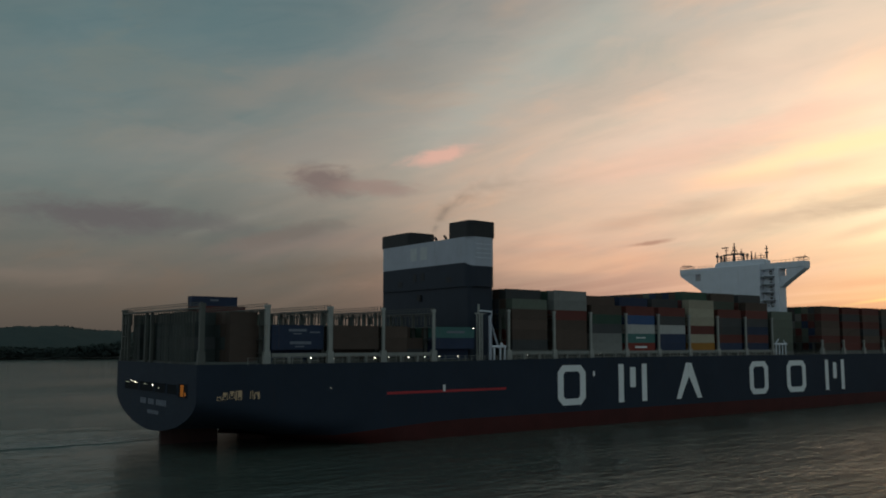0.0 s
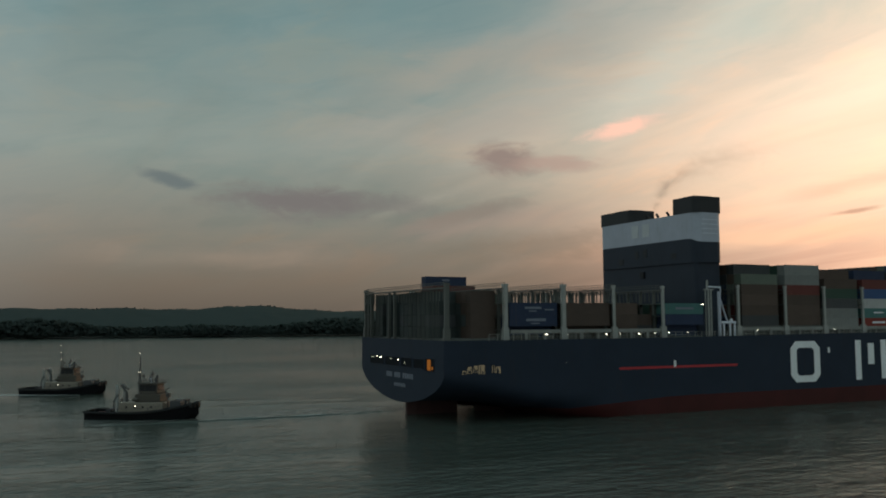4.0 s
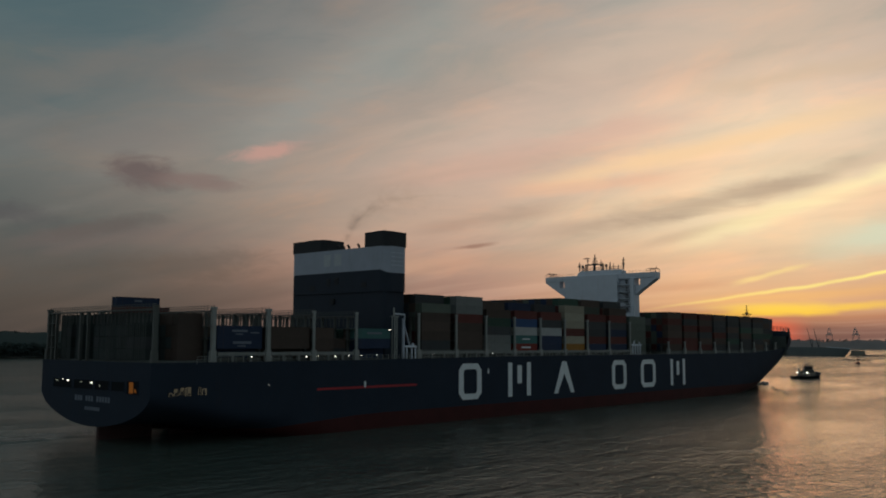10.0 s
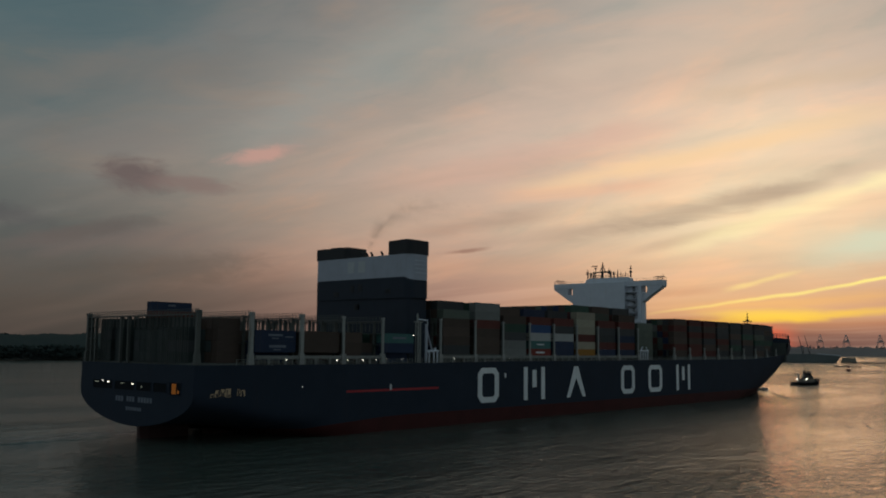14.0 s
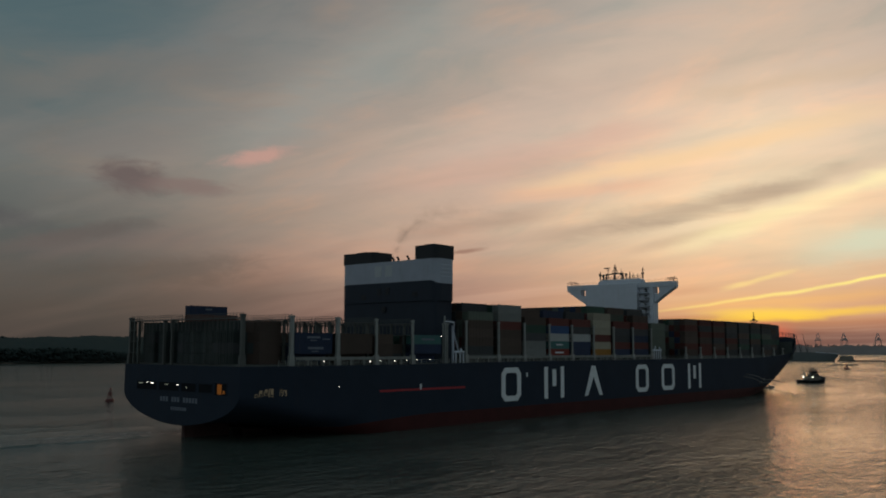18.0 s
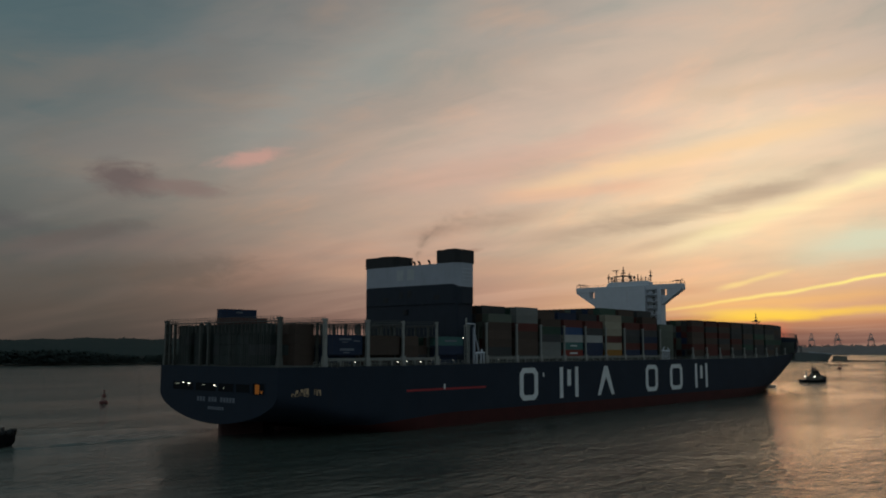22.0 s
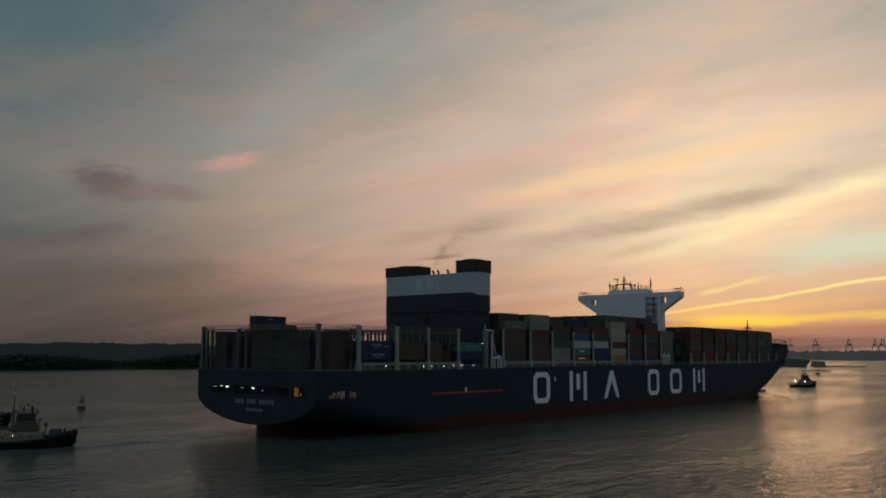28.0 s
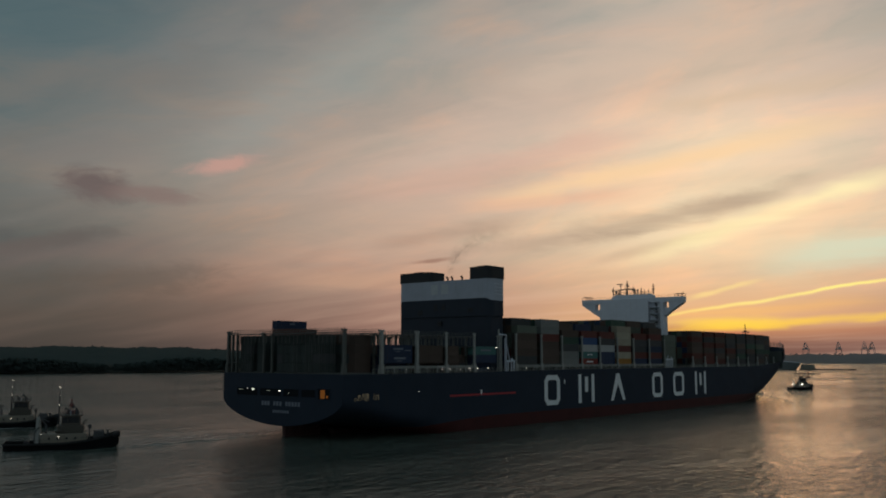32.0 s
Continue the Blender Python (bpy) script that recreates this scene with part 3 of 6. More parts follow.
def keel_low(x):
    """Lowest line of the counter: level over the rudder, then sweeping down."""
    return 3.05 - 16.0 * (max(0.0, x - 14.0) / 52.0) ** 1.5


def half_breadth(x, z):
    if x < 70:                       # stern: flat transom with a rounded, cut-up bottom
        k = max(0.0, x - 4)
        s = min(1.0, k / 58)
        wide = 25.1 + (HALF - 25.1) * min(1, k / 28) ** 0.7
        top = 10.6 * (1 - s) - 5 * s
        low = keel_low(x)
        if z >= top:
            return wide
        k = min(1.0, (top - z) / (top - low))
        return wide * max(0.0, 1 - k ** 1.8) ** (1 / 1.8)
    if x < 280:
        return HALF
    # bow: full flared deck, fine waterline
    f = max(0.0, min(1.0, (z + 1) / 23.0))
    stem = STEM_LOW + (399.5 - STEM_LOW) * f
    start = 288.9 + 42.1 * f
    if x <= start:
        return HALF
    k = min(1.0, (x - start) / (stem - start))
    return HALF * max(0.0, 1 - k ** (1.06 + 2.14 * f)) ** (0.986 - 0.24 * f)


def hull_shell(z_bands, name, material, label):
    """The skin of the hull between two edges, both sides, as one mesh."""
    bm = B()
    xs = [4, 5, 6.5, 9, 13, 19, 26, 34, 43, 52, 61, 70, 90, 120, 160, 200, 240, 280, 296, 310, 322, 333, 343, 351, 356, 359, 362, 366, 371, 376, 380, 382, 384, 388, 391, 394, 396.5, 398.3, 399.5, 400.4]
    levels = 15
    for side in (1, -1):
        grid = []
        for x in xs:
            lo, hi = z_bands(x)
            lo = max(lo, (x - STEM_LOW) / (399.5 - STEM_LOW) * 23.0 - 1.0)       # nothing ahead of the raked stem
            hi = max(hi, lo)
            col = []
            for k in range(levels):
                z = lo + (hi - lo) * k / (levels - 1)
                col.append(bm.verts.new((x, side * half_breadth(x, z), z)))
            grid.append(col)
        for a, b in zip(grid, grid[1:]):
            for k in range(levels - 1):
                try:
                    bm.faces.new((a[k], b[k], b[k + 1], a[k + 1]) if side < 0 else (a[k + 1], b[k + 1], b[k], a[k]))
                except ValueError:
                    pass
    bmesh.ops.remove_doubles(bm, verts=bm.verts, dist=0.005)
    for f in bm.faces:
        f.smooth = True
    return part(name, bm, material, ship, label)


# red edge drawn lower at the stern to stand in for the counter's shade
def red_line(x):
    return 1.6 + 2.4 * max(0.0, min(1.0, (x - 20) / 44))


def stern_low(x):
    return max(-3.0, keel_low(x))


hull_shell(lambda x: (max(red_line(x), stern_low(x)), deck_z(x)), "hull_side", NAVY, "dark navy painted steel hull side")
hull_shell(lambda x: (min(stern_low(x), red_line(x) - 0.01), red_line(x)), "boot_topping", RED, "dull red boot topping at the waterline")


def transom():
    """Stern plate; its mooring deck openings are dark panels set on it."""
    bm = B()
    ring = []
    n = 40
    for side in (1, -1):
        seq = [stern_low(4) + (deck_z(4) - stern_low(4)) * (k / n) ** 1.5 for k in range(n + 1)]
        pts = [(4.0, side * half_breadth(4, z), z) for z in seq]
        ring += pts[::-1] if side > 0 else pts[1:]
    vs = [bm.verts.new(p) for p in ring]
    bm.faces.new(vs)
    bmesh.ops.recalc_face_normals(bm, faces=bm.faces)
    return part("transom", bm, NAVY, ship, "flat navy transom")


transom()


def deck_plate():
    bm = B()
    xs = [4, 6, 12, 20, 30, 70, 150, 280, 310, 333, 351, 356]
    a = [bm.verts.new((x, half_breadth(x, 16.5), 16.6)) for x in xs]
    b = [bm.verts.new((x, -half_breadth(x, 16.5), 16.6)) for x in xs]
    for i in range(len(xs) - 1):
        bm.faces.new((b[i], b[i + 1], a[i + 1], a[i]))
    xs = [357, 366, 376, 384, 391, 396, 399]
    c = [bm.verts.new((x, half_breadth(x, 25.5) * 0.99, 26.2)) for x in xs]
    d = [bm.verts.new((x, -half_breadth(x, 25.5) * 0.99, 26.2)) for x in xs]
    for i in range(len(xs) - 1):
        bm.faces.new((d[i], d[i + 1], c[i + 1], c[i]))
    bm.faces.new((bm.verts.new((357, -26, 16.6)), bm.verts.new((357, -26, 26.2)), bm.verts.new((357, 26, 26.2)), bm.verts.new((357, 26, 16.6))))
    part("main_deck", bm, DECK, ship, "grey-green steel main deck")


deck_plate()


def rudder():
    bm = B()
    rings = []
    for z in (-3.0, 3.6):
        rings.append([(6.0, -0.6, z), (8.0, -1.3, z), (11.0, -1.6, z), (18.5, -1.6, z), (18.5, 1.6, z), (11.0, 1.6, z), (8.0, 1.3, z), (6.0, 0.6, z)])
    loft(bm, rings)
    part("rudder", bm, RUDDER, ship, "dark red rudder and stern post")
    bm = B()
    loft(bm, [[(25, -0.5, -3), (32, -1.6, -3), (50, -5, -3), (50, 5, -3), (32, 1.6, -3), (25, 0.5, -3)],
              [(24, -0.9, 1.4), (32, -3.0, 0.2), (50, -9, -2.4), (50, 9, -2.4), (32, 3.0, 0.2), (24, 0.9, 1.4)]])
    part("skeg", bm, RUDDER, ship, "dark red skeg below the counter")


rudder()

# hull markings: plain white shapes where the ship's large marking stands
SIDE = -HALF - 0.05


def bars(x0, x1, z0, z1, kind, w=2.1):
    """One white mark, built from plain bars."""
    bm = B()
    y0, y1 = SIDE, SIDE + 0.04
    if kind == "frame":
        c, d = w * 0.85, w * 0.35
        def ring(q, cut, y):
            return [bm.verts.new((px, y, pz)) for px, pz in ((x0 + q + cut, z0 + q * 0.8), (x1 - q - cut, z0 + q * 0.8), (x1 - q, z0 + q * 0.8 + cut), (x1 - q, z1 - q * 0.8 - cut), (x1 - q - cut, z1 - q * 0.8), (x0 + q + cut, z1 - q * 0.8), (x0 + q, z1 - q * 0.8 - cut), (x0 + q, z0 + q * 0.8 + cut))]
        oa, ia, ob_, ib = ring(0, c, y0), ring(w, d, y0), ring(0, c, y1), ring(w, d, y1)
        for k in range(8):
            j = (k + 1) % 8
            for f in ((oa[k], oa[j], ia[j], ia[k]), (ob_[j], ob_[k], ib[k], ib[j]), (oa[j], oa[k], ob_[k], ob_[j]), (ia[k], ia[j], ib[j], ib[k])):
                bm.faces.new(f)
        bmesh.ops.recalc_face_normals(bm, faces=bm.faces)
    elif kind == "posts":
        block(bm, x0, x0 + w, y0, y1, z0, z1)
        block(bm, x1 - w, x1, y0, y1, z0, z1)
        m = (x0 + x1) / 2
        block(bm, m - w * 0.55, m + w * 0.55, y0, y1, z0 + (z1 - z0) * 0.38, z1 - 0.9)
    else:
        m = (x0 + x1) / 2
        plate(bm, [(x0, z0), (x0 + w, z0), (m, z0 + (z1 - z0) * 0.62), (x1 - w, z0), (x1, z0), (m + w * 0.6, z1), (m - w * 0.6, z1)], "y", SIDE, 0.04)
    part("hull_marking", bm, LETTER, ship, "plain white painted hull marking")


for x0, x1, kind in ((100.3, 110.6, "frame"), (123.6, 135.4, "posts"), (148.4, 160.4, "wedge"), (185.0, 195.2, "frame"), (206.0, 217.4, "frame"), (229.8, 242.4, "posts")):
    bars(x0, x1, 5.7, 16.1, kind)

bm = B()
block(bm, 47.4, 82.6, SIDE, SIDE + 0.04, 10.45, 11.0)
part("red_stripe", bm, STRIPE, ship, "bright red painted stripe")
for x, z, h in ((63.0, 10.7, 1.5), (113.5, 13.0, 1.4)):
    bm = B()
    block(bm, x, x + 0.7, SIDE - 0.02, SIDE + 0.04, z, z + h)
    part("draught_mark", bm, LETTER, ship, "small white painted mark")

# transom: rows of unreadable white characters as bars, and lit openings
for k in range(13):
    if k in (3, 7):
        continue
    bm = B()
    y = 7.0 - k * 1.27
    block(bm, 3.94, 3.99, y - 0.45, y + 0.45, 8.6, 9.8)
    part("name_bar", bm, NAME_PAINT, ship)
for k in range(7):
    bm = B()
    y = 2.2 - k * 1.0
    block(bm, 3.94, 3.99, y - 0.36, y + 0.36, 6.6, 7.4)
    part("port_bar", bm, NAME_PAINT, ship)


def opening(y0, y1, z0, z1, lamps):
    """A mooring deck opening in the transom: panel painted as shaded recess, frame, lamps."""
    bm = B()
    block(bm, 3.97, 3.992, y0, y1, z0, z1)
    ob = part("mooring_port", bm, RECESS, ship, "dark mooring deck opening in the transom")
    bm = B()
    for a, b, c, d in ((y0 - 0.15, y1 + 0.15, z1, z1 + 0.15), (y0 - 0.15, y1 + 0.15, z0 - 0.15, z0), (y0 - 0.15, y0, z0, z1), (y1, y1 + 0.15, z0, z1)):
        block(bm, 3.88, 3.99, a, b, c, d)
    part("rim", bm, NAVY, ob)
    for y, z, w, h, m in lamps:
        bm = B()
        block(bm, 3.90, 3.96, y - w * 0.36, y + w * 0.36, z - h * 0.36, z + h * 0.36)
        part("lamp", bm, m, ob, "lit lamp")


opening(9.4, 18.6, 11.3, 13.3, ((16.8, 12.85, 2.4, 0.22, LAMP_SOFT), (11.4, 12.95, 1.4, 0.24, LAMP), (13.9, 13.2, 0.3, 0.3, LAMP)))
opening(-0.6, 8.2, 11.3, 13.3, ((4.7, 12.8, 1.8, 0.18, LAMP_SOFT), (-0.1, 12.75, 0.8, 0.28, LAMP)))
opening(-8.0, -1.8, 11.3, 13.3, ((-4.0, 12.2, 0.25, 0.6, LAMP_SOFT),))
opening(-14.6, -9.2, 11.3, 13.3, ())
opening(-20.4, -15.8, 10.9, 13.6, ((-17.6, 12.25, 2.3, 3.2, LAMP_ORANGE), (-19.3, 11.6, 0.9, 1.0, LAMP_ORANGE)))


def side_ports():
    """Dim mooring ports: recessed panels behind crooked fairleads and stanchions."""
    rnd = random.Random(17)
    for x0, x1, z0, z1 in ((8.0, 9.0, 10.5, 11.3), (9.1, 10.3, 10.6, 12.1), (10.5, 11.7, 10.8, 12.3), (11.8, 13.6, 10.5, 12.4), (14.9, 15.6, 10.7, 12.3), (15.7, 17.0, 10.6, 12.0)):
        y = -half_breadth((x0 + x1) / 2, 11.5) - 0.02
        bm = B()
        lean = rnd.uniform(0.05, 0.3)
        plate(bm, [(x0, z0), (x1, z0), (x1 - lean * 0.4, z1), (x0 + lean, z1)], "y", y - 0.02, 0.5)
        ob = part("mooring_port", bm, LAMP_YELLOW, ship, "dimly lit mooring port in the hull side")
        bm = B()
        block(bm, x0 - 0.15, x1 + 0.15, y - 0.10, y + 0.4, z1, z1 + 0.2)
        for _ in range(3):
            q = rnd.uniform(x0 + 0.1, x1 - 0.3)
            block(bm, q, q + rnd.uniform(0.08, 0.22), y - 0.08, y + 0.4, z0, z0 + (z1 - z0) * rnd.uniform(0.35, 1.0))
        rod(bm, ((x0 + x1) / 2, y - 0.15, z0 + 0.35), ((x0 + x1) / 2, y + 0.3, z0 + 0.35), 0.24, 8)
        part("rim", bm, NAVY, ob)


side_ports()

# ---- lashing bridges ----
BRIDGES = (5.0, 18.6, 33.2, 46.9, 61.0, 84.4, 100.2, 114.0, 128.3, 142.3, 156.5, 170.6, 185.2, 200.0)
FORE_BRIDGES = (230.5, 244.8, 259.1, 273.4, 287.7, 302.0, 316.3, 330.6, 344.9)


def bridge_reach(x):
    return min(25.8, half_breadth(x, 17.0) - 0.8)


def lashing_bridge(x, top, full):
    """A transverse frame of two wide end posts, columns, walkways and rails."""
    reach = bridge_reach(x)
    bm = B()
    for y in ((22.5, 20.4, 8.2, 4.6) if x < 10 else np.arange(-22.5, 22.6, 5.0)):
        if abs(y) < reach - 1.5:
            block(bm, x - 0.35, x + 0.35, y - 0.25, y + 0.25, 16.7, top - 1.0)
    z = 19.6 if x > 10 else 20.4
    while z < top - 0.5:
        block(bm, x - 0.6, x + 0.6, -reach if x > 10 else 19.8, reach, z, z + 0.16)
        z += 2.9
    block(bm, x - 0.6, x + 0.6, -reach, reach, top - 1.05, top - 0.8)
    frame_ob = part("lashing_bridge", bm, FRAME_STEEL, ship, "grey steel lashing bridge across the deck")
    for side in (-1, 1):
        bm = B()
        y = side * reach
        block(bm, x - 0.8, x + 0.8, y - 0.55, y + 0.55, 16.6, 20.2, 0.12)
        w = 0.48 if x < 40 else 0.32
        block(bm, x - w, x + w, y - w * 0.8, y + w * 0.8, 20.2, top)
        block(bm, x - w - 0.12, x + w + 0.12, y - w, y + w, top - 0.5, top + 0.05)
        part("end_post", bm, STEEL if x > 10 else FRAME_STEEL, frame_ob, "pale grey end post")
    bm = B()
    if full:
        y = -reach
        while y < reach:
            rod(bm, (x, y, top - 0.8), (x, y, top + 0.35), 0.07, 4)
            y += 1.25
        for dz in (-0.2, 0.3):
            rod(bm, (x, -reach, top + dz), (x, reach, top + dz), 0.06, 4)
        y = -reach
        while y < reach:
            block(bm, x - 0.1, x + 0.1, y - 0.09, y + 0.09, top - 3.6, top - 1.05)
            y += 1.67
        part("guard_rail", bm, FRAME_STEEL, frame_ob)
    else:
        for dz in (-0.2, 0.3):
            rod(bm, (x, -reach, top + dz), (x, reach, top + dz), 0.06, 4)
        part("guard_rail", bm, FRAME_STEEL, frame_ob)


for i, x in enumerate(BRIDGES):
    lashing_bridge(x, 29.7 if i < 5 else 30.2, i < 6)
for x in FORE_BRIDGES:
    lashing_bridge(x, 23.0, False)

# ---- containers ----
TIER, BASE = 2.6, 19.35
LONG, WIDE = 12.19, 2.44


def container_mesh(colour, length=LONG):
    """A corrugated steel box with corner posts, rails and door bars."""
    bm = B()
    L, W, Hh = length / 2, WIDE / 2, 2.59
    block(bm, -L + 0.06, L - 0.06, -W + 0.05, W - 0.05, 0.05, Hh - 0.05)
    n = 16
    for side in (-1, 1):
        for k in range(n):
            x = -L + 0.3 + (2 * L - 0.6) * k / n
            w = (2 * L - 0.6) / n
            y0 = side * (W - 0.05)
            block(bm, x, x + w * 0.5, min(y0, y0 + side * 0.035), max(y0, y0 + side * 0.035), 0.16, Hh - 0.16)
    for sx in (-1, 1):
        for sy in (-1, 1):
            x0, y0 = sx * L, sy * W
            block(bm, min(x0, x0 - sx * 0.16), max(x0, x0 - sx * 0.16), min(y0, y0 - sy * 0.16), max(y0, y0 - sy * 0.16), 0, Hh)
    for sy in (-1, 1):
        y0 = sy * W
        for z in (0.0, Hh - 0.14):
            block(bm, -L + 0.16, L - 0.16, min(y0, y0 - sy * 0.1), max(y0, y0 - sy * 0.1), z, z + 0.14)
    for y in (-0.8, -0.35, 0.35, 0.8):
        rod(bm, (-L - 0.01, y, 0.1), (-L - 0.01, y, Hh - 0.1), 0.025, 4)
    me = bpy.data.meshes.new("container")
    bm.to_mesh(me)
    bm.free()
    me.materials.append(box_mat(colour))
    return me


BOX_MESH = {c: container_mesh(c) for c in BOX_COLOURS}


NARROW = {359.0: 15, 344.9: 18}


def bay_rows(x):
    """Container columns across the ship at x."""
    n = NARROW.get(x) or min(20, int((half_breadth(x, 17.2) * 2 - 1.0) / 2.52))
    return [(-(n - 1) / 2 + k) * 2.52 for k in range(n)]


def core_block(x0, x1, y0, y1, z1, parent, colours, seed, base):
    """The hidden inner boxes of a bay, joined."""
    rnd = random.Random(seed)
    bm = B()
    y = y0
    while y + 2.4 <= y1 + 0.01:
        z = base
        while z + TIER <= z1 + 0.01:
            block(bm, x0, x1, y + 0.03, y + 2.46, z + 0.02, z + 2.58)
            z += TIER
        y += 2.52
    for f in bm.faces:
        f.material_index = rnd.randrange(len(colours))
    ob = part("inner_stack", bm, [box_mat(c) for c in colours], parent, "inner stacks of mixed containers")
    tagged(ob, kind="stuff")


def hatch(x0, x1, base=BASE):
    bm = B()
    r = min(25.2, half_breadth((x0 + x1) / 2, 17) - 1.2)
    block(bm, x0, x1, -r, r, 16.62, base - 0.12)
    block(bm, x0 + 0.3, x1 - 0.3, -r + 0.3, r - 0.3, base - 0.12, base)
    return part("hatch_cover", bm, DECK, ship, "grey steel hatch cover carrying containers")


def put_box(colour, x, y, z, parent):
    word = BOX_WORDS.get(colour, colour)
    shared("container", BOX_MESH[colour], parent, (x, y, z), f"{word} corrugated steel shipping container")


MIXED = ("brown", "charcoal", "maroon", "grey", "navy", "sage", "green", "brown", "charcoal")


def loaded_bay(x0, x1, outer, top_tiers, seed, base=BASE):
    """A bay loaded right across: outer starboard column given by colour from the bottom, the rest mixed."""
    hc = hatch(x0 + 0.9, x1 - 0.9, base)
    xm = (x0 + x1) / 2
    rows = bay_rows(x1)
    for k, c in enumerate(outer):
        if c:
            put_box(c, xm, rows[0], base + k * TIER, hc)
    tiers = top_tiers
    # second column shows above a lower outer one
    rnd = random.Random(seed)
    for j in (1,):
        for k in range(max(0, len([c for c in outer if c]) - 1), tiers):
            put_box(rnd.choice(MIXED), xm, rows[j], base + k * TIER, hc)
    for j in range(2, len(rows)):
        put_box(rnd.choice(MIXED), xm, rows[j], base + (tiers - 1) * TIER, hc)
    core_block(xm - LONG / 2, xm + LONG / 2, rows[1] - 1.22, rows[-1] + 1.3, base + (tiers - 1) * TIER, hc, MIXED[:6], seed, base)


LOADED = (
    (84.4, 100.2, ("charcoal", "brown", "brown", "brown", "sage"), 6), (100.2, 114.0, ("brown", "brown", "brown", "maroon", "grey", "grey"), 6),
    (114.0, 128.3, ("grey", "grey", "charcoal", "green", "brown"), 6), (128.3, 142.3, ("red", "teal", "white", "blue", "maroon"), 6),
    (142.3, 156.5, ("navy", "navy", "white", "charcoal", "maroon"), 6), (156.5, 170.6, ("orange", "cream", "maroon", "cream", "cream", "cream"), 7),
    (170.6, 185.2, ("navy", "maroon", "charcoal", "charcoal", "maroon"), 7), (185.2, 200.0, ("navy", "maroon", "navy", "charcoal", "maroon", "brown"), 7),
    (200.0, 214.2, ("sage", "sage", "sage", "sage", "sage"), 5),
    (230.5, 244.8, ("brown", "maroon", "brown", "brown", "maroon", "brown"), 6), (244.8, 259.1, ("maroon", "maroon", "brown", "maroon", "charcoal", "maroon"), 6),
    (259.1, 273.4, ("maroon", "brown", "charcoal", "maroon", "brown", "maroon"), 6), (273.4, 287.7, ("charcoal", "brown", "maroon", "charcoal", "charcoal", "brown"), 6),
    (287.7, 302.0, ("charcoal", "green", "charcoal", "brown", "charcoal", "charcoal"), 6), (302.0, 316.3, ("charcoal", "charcoal", "brown", "green", "charcoal", "brown"), 6),
    (316.3, 330.6, ("brown", "charcoal", "green", "sage", "charcoal", "brown"), 6), (330.6, 344.9, ("charcoal", "brown", "green", "charcoal", "brown", "charcoal"), 6),
    (344.9, 359.0, ("charcoal", "charcoal", "green", "charcoal", "charcoal", "charcoal"), 6),
)
for i, (x0, x1, outer, tiers) in enumerate(LOADED):
    loaded_bay(x0, x1, outer, tiers, 40 + i, BASE + (0.8 if i < 2 else 0))

# part-loaded bays aft of the funnel: columns from starboard, colours from the bottom up
AFT_BASE = 17.9
SLATE = ("slate",) * 4
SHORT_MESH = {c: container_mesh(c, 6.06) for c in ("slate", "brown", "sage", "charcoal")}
SHORT = {
    5.0: ((15.2, -20.3, ("brown", "brown", "brown", "brown")), (15.2, -17.8, ("brown", "slate", "brown", "brown")), (15.2, -15.3, ("slate", "slate", "slate", "brown")), (15.2, 13.4, ("slate", "slate", "slate", "slate"))),
    46.9: ((50.9, -23.9, ("brown", "brown", "brown")), (50.9, -21.4, ("brown", "sage", "brown")), (57.2, -21.4, ("charcoal", "brown"))),
}
AFT = (
    (5.0, 18.6, {18.4: SLATE, 15.9: ("slate", "slate", "charcoal", "slate"), 10.9: SLATE, 2.2: ("slate", "charcoal", "slate", "slate"), -0.3: SLATE, -2.8: SLATE, -5.3: SLATE, -7.8: SLATE, -10.3: SLATE, -12.8: ("slate", "charcoal", "slate", "slate")}),
    (18.6, 33.2, {21.2: ("sage", "sage", "brown", "sage", "maroon", "navy"), 18.7: ("brown", "sage", "sage", "sage", "maroon"), 16.2: ("sage", "charcoal", "sage", "sage", "maroon"), 13.6: ("charcoal", "brown", "sage", "sage"),
                  3.8: ("brown", "brown", "brown"), 1.3: ("sage", "brown", "sage", "sage"), -8.8: ("brown", "brown", "brown"), -11.3: ("brown", "sage", "brown"), -16.4: ("brown", "brown", "brown"), -21.4: ("navy", "navy"), -23.9: (None, "navy", "navy")}),
    (33.2, 46.9, {21.2: ("brown", "brown", "brown"), 13.6: ("brown", "charcoal", "brown"), 6.3: ("brown", "brown"), -1.3: ("brown", "brown", "charcoal"), -13.9: ("brown", "brown"), -18.9: ("charcoal", "brown", "brown"), -21.4: ("brown", "brown", "brown"), -23.9: (None, "brown", "brown")}),
    (46.9, 61.0, {18.7: ("brown", "brown", "maroon"), 8.8: ("brown", "sage", "brown"), 1.3: ("brown", "brown", "brown"), -8.8: ("brown", "brown", "brown"), -16.4: ("brown", "brown", "brown")}),
    (61.0, 74.4, {18.7: ("brown", "brown", "brown"), 8.8: ("brown", "sage", "brown"), 1.3: ("brown", "brown", "brown"), -8.8: ("brown", "green", "brown"), -16.4: ("green", "brown", "green"), -21.4: ("navy", "green", "brown"), -23.9: (None, "navy", "teal")}),
)
for x0, x1, cols in AFT:
    hc = hatch(x0 + 0.9, x1 - 0.9, AFT_BASE)
    for y, colours in cols.items():
        for k, c in enumerate(colours or ()):
            if c:
                put_box(c, (x0 + x1) / 2, y, AFT_BASE + k * TIER, hc)
    # half-length boxes where a slot holds a single short stack
    for xs, y, colours in SHORT.get(x0, ()):
        for k, c in enumerate(colours):
            shared("container", SHORT_MESH[c], hc, (xs, y, AFT_BASE + k * TIER), f"{BOX_WORDS.get(c, c)} half-length corrugated steel container")
# plain white bars where lettering cannot be read on two boxes


